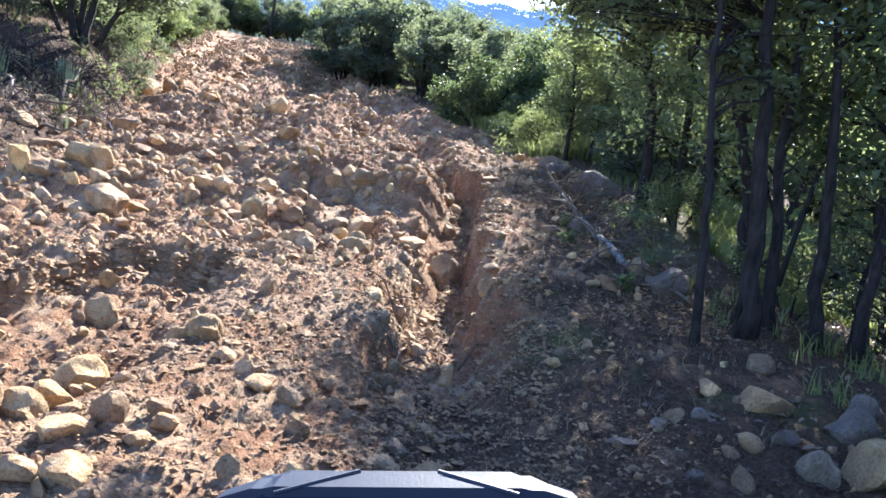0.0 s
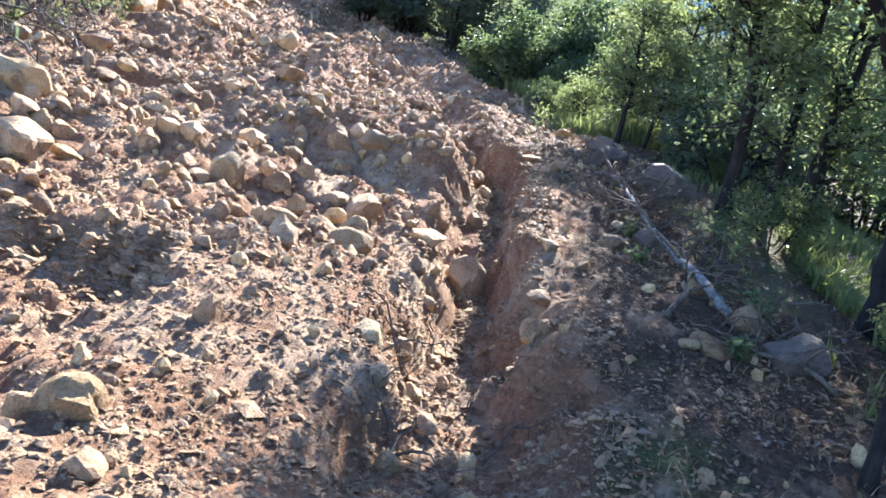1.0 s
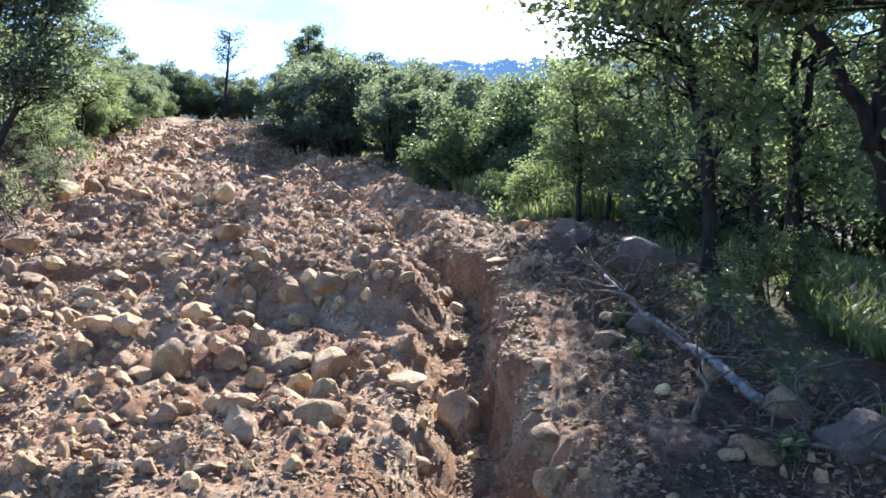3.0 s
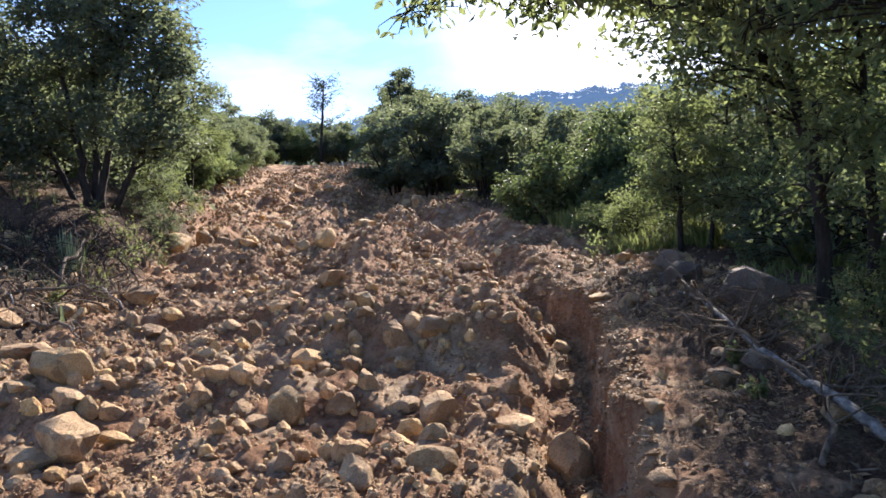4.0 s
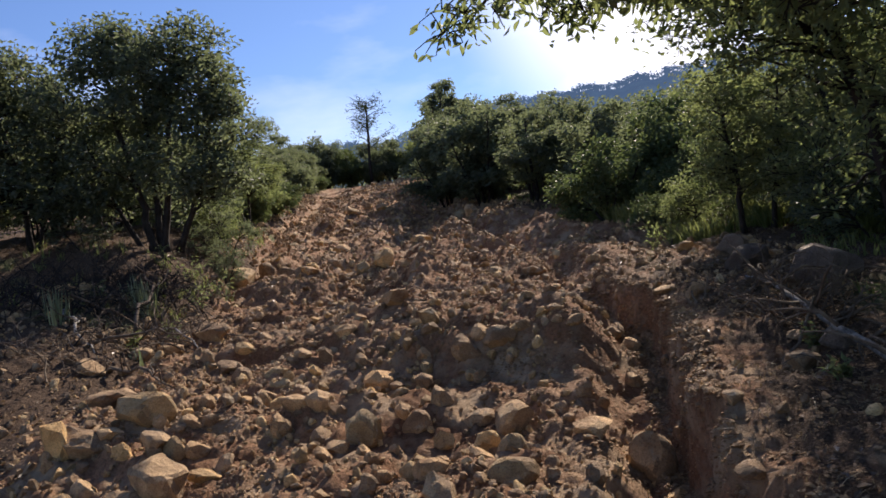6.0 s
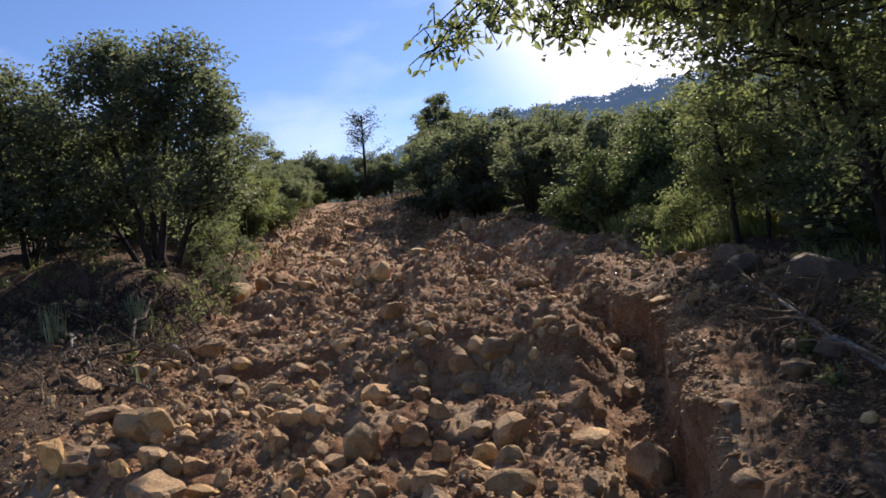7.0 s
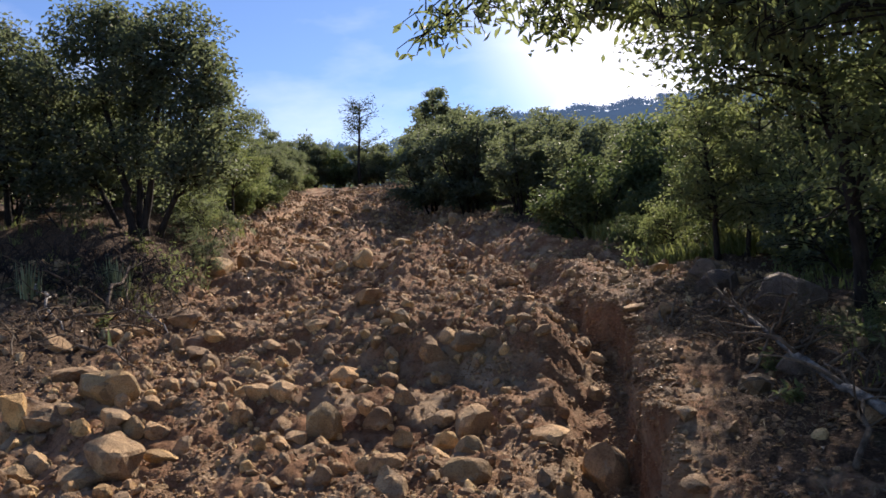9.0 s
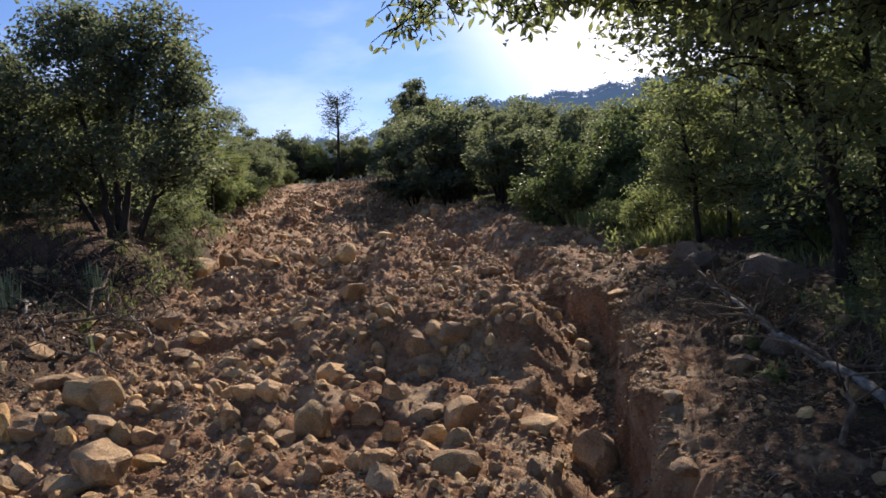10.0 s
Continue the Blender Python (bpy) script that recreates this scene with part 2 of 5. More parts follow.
def scarp(x, y):
    """The foot of the clay scarp left of the ramp."""
    foot = np.interp(x, [-3.6, -2.7, -2.3, -2.1, -1.75, -1.35, -1.1], [1.75, 1.95, 2.1, 2.65, 3.05, 3.1, 2.8])
    return foot + 0.14 * vnoise(x * 4.5, y * 1.5, 21) + 0.09 * vnoise(x * 11, y * 3, 22) + 0.03 * vnoise(x * 24, y * 20, 23)


def height(x, y, fine=True):
    x, y = np.asarray(x, float), np.asarray(y, float)
    z = np.interp(y, [-400, -60, -10, 0, 2, 4, 6, 8, 10, 15, 20, 30, 42, 70, 160, 400], [-40, -6, -0.6, 0, 0.08, 0.2, 0.42, 0.74, 1.02, 1.78, 2.55, 4.1, 5.9, 7.6, 9, 12])
    le, re, near = left_edge(y), right_edge(y), smooth(60, 25, y)
    wob = 0.35 * vnoise(x * 0.8 + 3, y * 0.8, 5)
    out_l, out_r = le + wob - x, x - re - wob
    z = z + near * (0.75 * smooth(0, 2.2, out_l) * smooth(2, 9, y) + 0.38 * smooth(0, 0.45, out_l) * smooth(8, 11, y))
    z = z + 0.06 * np.clip(out_l - 2, 0, 40) * near
    # ground falls off beyond the trees on the right
    z = z - near * 0.22 * np.clip(out_r - 1.6, 0, 6) + near * 0.1 * smooth(-0.2, 0.6, out_r)
    inside = smooth(-0.6, 0.3, -out_l) * smooth(-0.6, 0.3, -out_r)
    # the strip between gully and right edge stands proud
    gx, gd = gully_x(y), gully_depth(y)
    wig = 0.1 * vnoise(x * 0 + 7, y * 2.3, 9) + 0.03 * vnoise(x * 0 + 3, y * 7, 10)
    d = x - gx - wig
    dl = d + 0.07 * vnoise(x * 3, y * 3, 17)
    d = d + 0.06 * vnoise(x * 5, y * 5, 15) + 0.045 * vnoise(x * 13, y * 13, 16)
    lip = 0.22 + 0.45 * smooth(4.4, 2.6, y)
    strip = smooth(0.35, 1.05, d / lip) * smooth(3.2, 1.6, d) * smooth(0.0, 2.0, y) * smooth(10.0, 8.4, y)
    z = z + np.interp(y, [0, 2, 3.6, 5.5, 7, 8.5], [0.08, 0.15, 0.26, 0.26, 0.17, 0.1]) * strip
    wl = 0.25 + 0.09 * vnoise(x * 0, y * 1.7, 12)
    z = z - gd * smooth(-wl - 0.22, -wl * 0.5, dl) * smooth(1.0, 0.4, d / lip)
    # the slope steepens past the ramp, most on the strip right of the gully
    z = z + 0.14 * smooth(4.8, 6.6, y) * smooth(25, 14, y) + 0.07 * smooth(0.2, 0.7, d) * smooth(5, 7.5, y) * smooth(13, 10, y)
    # clay scarp on the left: a low washed-out floor before it, its face fluted into buttresses
    foot = scarp(x, y)
    beside = smooth(-1.0, -1.35, x)
    face = smooth(foot, foot + 0.3, y)
    z = z + beside * (-0.14 * (1 - face) * smooth(0.0, 1.3, y) + 0.02 * face * smooth(4.8, 3.6, y))
    z = z - 0.06 * beside * smooth(0.42, 0.12, np.abs(y - foot - 0.75)) * smooth(-0.1, 0.5, vnoise(x * 2.4, y * 2.4, 27))
    z = z + 0.08 * cells(x, y, 0.3, 25) * beside * face * smooth(4.6, 3.6, y)
    # mounds
    z = z + 0.04 * bump(x, y, -1.35, 3.9, 0.7, 0.7) + 0.16 * bump(x, y, -1.75, 7.9, 0.5, 0.5) + 0.2 * bump(x, y, -0.75, 6.9, 0.75, 0.45)
    z = z - 0.14 * bump(x, y, -0.75, 6.1, 0.8, 0.25) - 0.14 * bump(x, y, -2.4, 6.0, 0.6, 0.3) - 0.1 * bump(x, y, -0.7, 4.95, 0.5, 0.35)
    z = z + 0.28 * bump(x, y, -3.5, 5.3, 1.1, 0.9)
    # ditch in the bank, under the oak
    z = z - 0.38 * bump(x, y, -6.7, 9.35, 1.3, 0.5)
    z = z + 0.18 * bump(x, y, -0.15, 6.6, 0.3, 0.8) + 0.1 * bump(x, y, -0.6, 3.2, 0.7, 0.7)
    # higher up: ruts across the track
    up = inside * smooth(8, 11, y) * near
    z = z - 0.25 * up * np.clip(vnoise(x * 1.1 + 0.4 * y, y * 0.55, 31), 0, 1) + 0.18 * up * vnoise(x * 2, y * 1.2, 32)
    # washed ledges, each a step with a ragged edge
    for k, (sx, sy, tall) in enumerate(((0.75, 1.15, 0.1), (1.6, 2.1, 0.045))):
        n = vnoise(x * sx + 0.3 * y, y * sy, 91 + k) + 0.35 * vnoise(x * sx * 3.1, y * sy * 3.1, 93 + k)
        z = z + tall * inside * (smooth(-0.03, 0.06, n) - 0.5) * smooth(5.5, 7.5, y) * near * smooth(0.1, -0.3, d)
    # runnels that the rain has cut, and the shelf between them
    for xs, ys, deep, wide in (((-0.2, -0.35, -0.9, -1.25, -1.9, -2.6, -3.0), (9.4, 10.8, 12.6, 14.0, 15.6, 18.4, 22), 0.3, 0.3), ((-2.2, -3.0, -3.35, -3.5, -4.1, -5.0, -5.4), (13.4, 15.2, 16.4, 18.5, 21.7, 30, 34), 0.34, 0.45)):
        c = np.interp(y, ys, xs) + 0.16 * vnoise(x * 1.5, y * 1.5, 33)
        z = z - deep * np.exp(-(((x - c) / wide) ** 2)) * smooth(ys[0] - 0.4, ys[0] + 0.8, y) * smooth(ys[-1], ys[-1] - 3, y)
    z = z + 0.16 * bump(x, y, -2.1, 14.6, 0.6, 1.0) - 0.14 * bump(x, y, -0.75, 7.25, 0.7, 0.22) * smooth(-0.3, 0.3, vnoise(x * 3, y * 3, 35) + 0.5)
    # clods, from the size of a foot to that of a fist
    rough = (0.35 + 0.65 * inside) * smooth(70, 30, y)
    ramp = smooth(-1.45, -1.15, x) * smooth(0.0, -0.15, d) * smooth(3.9, 3.3, y)
    left = smooth(0.3, -0.8, d) * (1 - ramp)
    rough = rough * (1 - 0.7 * ramp)
    z = z + rough * (0.06 * vnoise(x * 1.6, y * 1.6, 1) + (0.025 + 0.025 * left) * vnoise(x * 4.1, y * 4.1, 2) + (0.012 + 0.012 * left) * vnoise(x * 9, y * 9, 3))
    z = z + rough * (0.014 * (1 - 2 * np.abs(vnoise(x * 14, y * 14, 4))) + 0.008 * vnoise(x * 28, y * 28, 6))
    if fine:
        near_by = smooth(45, 20, y) * smooth(-8, -3, y) * (0.45 + 0.55 * inside)
        some = smooth(-0.5, 0.4, vnoise(x * 1.1, y * 1.1, 51))
        z = z + near_by * ((0.02 + 0.05 * left * some) * cells(x, y, 0.24, 71) + (0.018 + 0.02 * left) * cells(x, y, 0.11, 81) + 0.03 * ramp * cells(x, y, 0.08, 87))
    # the ground leans where the track begins
    z = z + 0.13 * np.clip(x - 0.14, -2, 1.5) * smooth(0.4, -0.6, y)
    # wooded slopes far off
    z = z + 3.0 * smooth(60, 140, y) * vnoise(x * 0.02, y * 0.02, 41) + 0.4 * smooth(40, 80, np.abs(x) + y) * vnoise(x * 0.15, y * 0.15, 42)
    return z


# ---- mesh helpers ----
def mesh_of(name, verts, faces, mat, smooth_faces=False):
    """A mesh from arrays: verts (n, 3) and a list of face arrays, each (m, k)."""
    me = bpy.data.meshes.new(name)
    faces = [np.asarray(f, np.int32) for f in faces if len(f)]
    me.vertices.add(len(verts))
    me.vertices.foreach_set("co", np.asarray(verts, np.float32).ravel())
    sizes = np.concatenate([np.full(len(f), f.shape[1], np.int32) for f in faces])
    me.loops.add(int(sizes.sum()))
    me.loops.foreach_set("vertex_index", np.concatenate([f.ravel() for f in faces]))
    me.polygons.add(len(sizes))
    me.polygons.foreach_set("loop_start", np.r_[0, np.cumsum(sizes)[:-1]].astype(np.int32))
    me.polygons.foreach_set("use_smooth", np.full(len(sizes), smooth_faces))
    me.update(calc_edges=True)
    me.materials.append(mat)
    return me


class Soup:
    """Gathers verts and faces of many pieces."""

    def __init__(self):
        self.v, self.f, self.n = [], {}, 0

    def add(self, verts, faces):
        faces = np.asarray(faces)
        self.v.append(np.asarray(verts, float))
        self.f.setdefault(faces.shape[1], []).append(faces + self.n)
        self.n += len(verts)

    def mesh(self, name, mat, smooth_faces=False):
        return mesh_of(name, np.concatenate(self.v), [np.concatenate(f) for f in self.f.values()], mat, smooth_faces)


def tube(soup, pts, radii, n=7, rough=0.0, rng=None):
    """A tapered, closed tube along points."""
    pts, radii = np.asarray(pts, float), np.asarray(radii, float)
    t = np.gradient(pts, axis=0)
    t /= np.linalg.norm(t, axis=1)[:, None] + 1e-9
    ref = np.where(np.abs(t[:, 2:3]) > 0.9, [[1.0, 0, 0]], [[0, 0, 1.0]])
    a = np.cross(t, ref)
    a /= np.linalg.norm(a, axis=1)[:, None]
    b = np.cross(t, a)
    ang = np.arange(n) * 2 * np.pi / n
    r = radii[:, None] * np.ones(n)
    if rough and rng is not None:
        r = r * (1 + rough * rng.uniform(-1, 1, r.shape))
    v = pts[:, None] + r[..., None] * (np.cos(ang)[None, :, None] * a[:, None] + np.sin(ang)[None, :, None] * b[:, None])
    m = len(pts)
    i, j = np.meshgrid(np.arange(m - 1), np.arange(n), indexing="ij")
    quads = np.stack([i * n + j, i * n + (j + 1) % n, (i + 1) * n + (j + 1) % n, (i + 1) * n + j], -1).reshape(-1, 4)
    base = soup.n
    soup.add(v.reshape(-1, 3), quads)
    soup.f.setdefault(n, []).append(np.array([np.arange(n)[::-1], (m - 1) * n + np.arange(n)]) + base)


def unit(v):
    return v / (np.linalg.norm(v, axis=-1, keepdims=True) + 1e-9)


def leaves(soup, places, length, width, rng, up=0.5, droop=0.0, out=None, fine=False):
    """A leaf at each place: folded along its midrib, pointed at both ends."""
    n = len(places)
    d = unit(rng.normal(size=(n, 3)) * [1, 1, 0.6] + [0, 0, -droop] + (0 if out is None else out))
    nrm = unit(rng.normal(size=(n, 3)) + [0, 0, up * 2])
    s = unit(np.cross(d, nrm))
    nrm = np.cross(s, d)
    ln = (length * rng.uniform(0.65, 1.25, n))[:, None]
    wd = ln * width / length * rng.uniform(0.8, 1.2, n)[:, None]
    tip, mid = places + d * ln - nrm * ln * 0.12, places + d * ln * 0.45
    lift = nrm * wd * 0.18
    if fine:
        m2 = places + d * ln * 0.75 - nrm * ln * 0.05
        v = np.stack([places, mid + s * wd * 0.5 + lift, m2 + s * wd * 0.36 + lift, tip, m2 - s * wd * 0.36 + lift, mid - s * wd * 0.5 + lift], 1)
        k = np.arange(n)[:, None] * 6
        soup.add(v.reshape(-1, 3), np.concatenate([k + [0, 1, 2, 3], k + [0, 3, 4, 5]]))
    else:
        v = np.stack([places, mid + s * wd * 0.5 + lift, tip, mid - s * wd * 0.5 + lift], 1)
        k = np.arange(n)[:, None] * 4
        soup.add(v.reshape(-1, 3), np.concatenate([k + [0, 1, 2], k + [0, 2, 3]]))


def bent(a, b, sag, n, rng, wander=0.06):
    """Points along a bent limb from a to b."""
    a, b = np.asarray(a, float), np.asarray(b, float)
    t = np.linspace(0, 1, n)[:, None]
    size = np.linalg.norm(b - a)
    p = a + (b - a) * t + np.array([0, 0, sag * size]) * np.sin(np.pi * t)
    w = rng.normal(size=(n, 3)) * wander * size
    w = (w + np.roll(w, 1, 0)) / 2
    w[0] = w[-1] = 0
    return p + w


def part(name, me, parent, label="", kind=""):
    ob = new(name, me)
    ob.parent = parent
    return tagged(ob, label, kind=kind)


def thing(name, at, label, category, group="", turn=0.0, kind=""):
    ob = new(name)
    ob.empty_display_size = 0.1
    ob.matrix_basis = pose(*at, 0, 0, turn)
    return tagged(ob, label, category, group, kind)


def grow(seed, stems, blobs, per_cluster, leaf, clusters, thick=0.05, spread=0.2, twigs=True, fine=False, gap=0.25, droop=0.2, sides=7):
    """Meshes of trunk and crown. stems: polylines of points; blobs: (x, y, z, rx, ry, rz) that the crown fills, unevenly."""
    rng = np.random.default_rng(seed)
    wood, crown = Soup(), Soup()
    joints = []
    for s in stems:
        s = np.asarray(s, float)
        t = np.linspace(0, len(s) - 1, 4 * len(s))
        p = np.stack([np.interp(t, np.arange(len(s)), s[:, k]) for k in range(3)], 1)
        p[1:-1] += rng.normal(size=(len(p) - 2, 3)) * thick * 0.22
        r = thick * rng.uniform(0.75, 1.15) * np.linspace(1.0, 0.3, len(p))
        r[0] *= 1.35
        tube(wood, p, r, sides, 0.08, rng)
        joints += [(q, rr) for q, rr in zip(p[len(p) // 4 :], r[len(p) // 4 :])]
    jp, jr = np.array([j[0] for j in joints]), np.array([j[1] for j in joints])
    blobs = np.asarray(blobs, float)
    vol = blobs[:, 3] * blobs[:, 4] * blobs[:, 5]
    vol = vol**0.7
    pick = rng.choice(len(blobs), clusters, p=vol / vol.sum())
    d = unit(rng.normal(size=(clusters, 3))) * rng.uniform(0.15, 1, clusters)[:, None] ** 0.42
    centres = blobs[pick, :3] + d * blobs[pick, 3:]
    keep = vnoise(centres[:, 0] * 2.2 + centres[:, 2] * 1.7 + seed, centres[:, 1] * 2.2 - centres[:, 2] * 1.9, seed) > -1 + gap * 2.6 * (0.5 + 0.5 * vnoise(centres[:, 2] * 1.3, centres[:, 0] * 1.3, seed + 3))
    centres = centres[keep]
    spots = []
    for c in centres:
        far = np.linalg.norm(jp - c, axis=1) + 1.2 * np.clip(jp[:, 2] - c[2] + 0.1, 0, None)
        k = int(np.argmin(far))
        size = np.linalg.norm(c - jp[k])
        pts = bent(jp[k], c, 0.08, 5, rng, 0.05)
        r0 = min(jr[k] * 0.6, 0.006 + 0.012 * size)
        tube(wood, pts, np.linspace(r0, 0.003, 5), 4)
        m = int(per_cluster * rng.uniform(0.5, 1.5))
        along = pts[2:][rng.integers(0, 3, m)]
        off = unit(rng.normal(size=(m, 3))) * rng.random(m)[:, None] ** 0.45 * spread * rng.uniform(1.1, 1.9) * [1, 1, 0.7]
        w = rng.uniform(0.6, 1.0, m)[:, None]
        spots.append(along * (1 - w) + c * w + off)
        if twigs:
            for q in spots[-1][:5]:
                tube(wood, bent(c, q, 0.05, 3, rng, 0.05), [0.004, 0.003, 0.002], 3)
    spots = np.concatenate(spots)
    spots = spots[spots[:, 2] > 0.03]
    leaves(crown, spots, leaf[0], leaf[1], rng, droop=droop, fine=fine)
    return wood, crown


# ---- ground: one sheet, fine near the track, coarse towards the horizon ----
def spaced(stops):
    """Coordinates with a given step between stops: (value, step) pairs."""
    out = [stops[0][0]]
    for (a, sa), (b, sb) in zip(stops, stops[1:]):
        while out[-1] < b - 1e-6:
            f = min(1, max(0, (out[-1] - a) / (b - a)))
            out.append(min(b, out[-1] + sa * (1 - f) + sb * f))
    return np.array(out)


gx = spaced([(-1500, 300), (-200, 25), (-40, 2.5), (-9, 0.3), (-5, 0.05), (-3.8, 0.026), (1.9, 0.026), (4, 0.1), (9, 0.5), (40, 2.5), (200, 25), (1500, 300)])
gy = spaced([(-1500, 300), (-200, 25), (-40, 3), (-6, 0.5), (-2, 0.12), (0.3, 0.026), (7, 0.026), (11, 0.05), (20, 0.13), (45, 0.5), (90, 3), (250, 20), (1500, 250)])
GX, GY = np.meshgrid(gx, gy)
GZ = height(GX, GY)
nx, ny = len(gx), len(gy)
ii, jj = np.meshgrid(np.arange(ny - 1), np.arange(nx - 1), indexing="ij")
quads = np.stack([ii * nx + jj, ii * nx + jj + 1, (ii + 1) * nx + jj + 1, (ii + 1) * nx + jj], -1).reshape(-1, 4)
ground_mesh = mesh_of("ground", np.stack([GX, GY, GZ], -1).reshape(-1, 3), [quads], M_GROUND, True)
wob = 0.35 * vnoise(GX * 0.8 + 3, GY * 0.8, 5)
# leafy soil right of gully and at foot: tree shade partly put into colour
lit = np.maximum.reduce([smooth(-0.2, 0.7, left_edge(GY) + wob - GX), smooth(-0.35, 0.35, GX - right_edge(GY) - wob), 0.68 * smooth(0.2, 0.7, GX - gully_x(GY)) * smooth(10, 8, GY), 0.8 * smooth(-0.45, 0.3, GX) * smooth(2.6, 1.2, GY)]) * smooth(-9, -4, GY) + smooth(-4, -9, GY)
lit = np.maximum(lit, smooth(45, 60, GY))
la = ground_mesh.attributes.new("litter_shade", "FLOAT", "POINT")
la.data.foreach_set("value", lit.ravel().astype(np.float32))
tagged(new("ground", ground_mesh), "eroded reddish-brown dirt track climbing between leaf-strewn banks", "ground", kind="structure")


def ground_z(x, y):
    """The height of the sheet at a place."""
    i, j = int(np.searchsorted(gx, x)) - 1, int(np.searchsorted(gy, y)) - 1
    u, v = (x - gx[i]) / (gx[i + 1] - gx[i]), (y - gy[j]) / (gy[j + 1] - gy[j])
    return float((GZ[j, i] * (1 - u) + GZ[j, i + 1] * u) * (1 - v) + (GZ[j + 1, i] * (1 - u) + GZ[j + 1, i + 1] * u) * v)


# ---- far hill ----
def far_hill():
    rng = np.random.default_rng(5)
    az = np.radians(np.arange(-60, 75, 0.35))
    el = np.interp(np.degrees(az), [-60, -30, -17, -12, -9, -6.5, -2.4, 5, 12, 25, 45, 75], [5, 7.5, 8.6, 8.5, 9.3, 9.9, 10.1, 10.0, 10.3, 11, 9, 6])
    el = el + 0.18 * vnoise(np.degrees(az) * 0.8, az * 0, 3) + 0.07 * vnoise(np.degrees(az) * 3, az * 0, 4)
    s, rows = Soup(), 14
    grid = []
    for k in range(rows):
        f = k / (rows - 1)
        dist = 380 + 320 * f
        top = 700 * np.tan(np.radians(el))
        z = top * f**1.25 + 8 * (1 - f) + 5 * vnoise(az * 40, az * 0 + k * 0.6, 8) * np.sin(np.pi * f)
        grid.append(np.stack([np.sin(az) * dist, np.cos(az) * dist, z], -1))
    grid = np.array(grid)
    n = len(az)
    i, j = np.meshgrid(np.arange(rows - 1), np.arange(n - 1), indexing="ij")
    s.add(grid.reshape(-1, 3), np.stack([i * n + j, i * n + j + 1, (i + 1) * n + j + 1, (i + 1) * n + j], -1).reshape(-1, 4))
    k = Nodes("hazed_far_forest")
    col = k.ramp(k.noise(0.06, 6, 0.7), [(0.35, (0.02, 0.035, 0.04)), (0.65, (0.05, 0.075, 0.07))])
    # blue glow put into slope and trees in place of the air's haze
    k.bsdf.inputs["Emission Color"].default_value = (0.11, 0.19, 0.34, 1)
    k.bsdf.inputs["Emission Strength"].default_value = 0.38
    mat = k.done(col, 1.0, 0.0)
    tagged(new("backdrop", s.mesh("backdrop", mat, True)), "distant blue-green wooded ridge under the sky, blue haze put in as a glow", "hill", kind="structure")
    # trees on the ridge and slope
    t = Soup()
    ridge = rng.uniform(-50, 50, 3400)
    for a in ridge:
        ia = np.interp(np.radians(a), az, np.arange(n))
        on_top = rng.random() < 0.6
        row = rows - 1 if on_top else int(rng.integers(6, rows - 1))
        p = np.array([np.interp(ia, np.arange(n), grid[row][:, c]) for c in range(3)])
        h = rng.uniform(2.5, 7) * (1 if on_top else 0.9)
        tube(t, [p, p + [0, 0, h * 0.8]], [0.35, 0.15], 4)
        m = 22
        q = p + np.array([0, 0, h * 0.52]) + rng.normal(size=(m, 3)) * [h * 0.24, h * 0.24, h * 0.2]
        leaves(t, q, h * 0.34, h * 0.22, rng)
    tagged(new("far_woods", t.mesh("far_woods", mat)), "far pine trees along the ridge, blue haze put in as a glow", "trees", kind="stuff")


far_hill()


# ---- rocks ----
def rock_mesh(seed, mat, detail=3, low=0.24, high=0.4):
    """A weathered stone, one metre across: a ball cut by planes, its edges rounded."""
    rng = np.random.default_rng(seed)
    bm = bmesh.new()
    bmesh.ops.create_icosphere(bm, subdivisions=detail, radius=0.5)
    v = np.array([p.co for p in bm.verts])
    for _ in range(rng.integers(8, 13)):
        n = unit(rng.normal(size=3))
        d = rng.uniform(low, high)
        over = np.clip(v @ n - d, 0, None)
        v = v - over[:, None] * n * 0.985
    v = v + unit(v) * (0.05 * vnoise(v[:, 0] * 4 + seed, v[:, 1] * 4 + v[:, 2] * 3, seed) + 0.015 * vnoise(v[:, 0] * 11, v[:, 1] * 11 + v[:, 2] * 9, seed + 1))[:, None]
    lo, hi = v.min(0), v.max(0)
    v = (v - (lo + hi) / 2) / (hi - lo)
    for p, c in zip(bm.verts, v):
        p.co = c
    for f in bm.faces:
        f.smooth = True
    me = bpy.data.meshes.new("rock")
    bm.to_mesh(me)
    bm.free()
    me.set_sharp_from_angle(angle=radians(15))
    me.materials.append(mat)
    return me


ROCK_MATS = (M_ROCK, M_ROCK_YELLOW, M_ROCK_GREY)
ROCK_MESHES = [[rock_mesh(10 * k + s, m) for s in range(8)] for k, m in enumerate(ROCK_MATS)] + [[rock_mesh(50 + s, m, 3, 0.3, 0.46) for s in range(8)] for m in (M_ROCK, M_ROCK_YELLOW)]
ROCK_LABELS = ("weathered tan-brown rock lying in the rubble", "ochre-yellow weathered rock lying in the rubble", "grey weathered rock in the shade of the bank", "smooth rounded tan boulder resting in the rubble", "smooth egg-shaped ochre rock resting in the rubble")
rock_rng = np.random.default_rng(77)


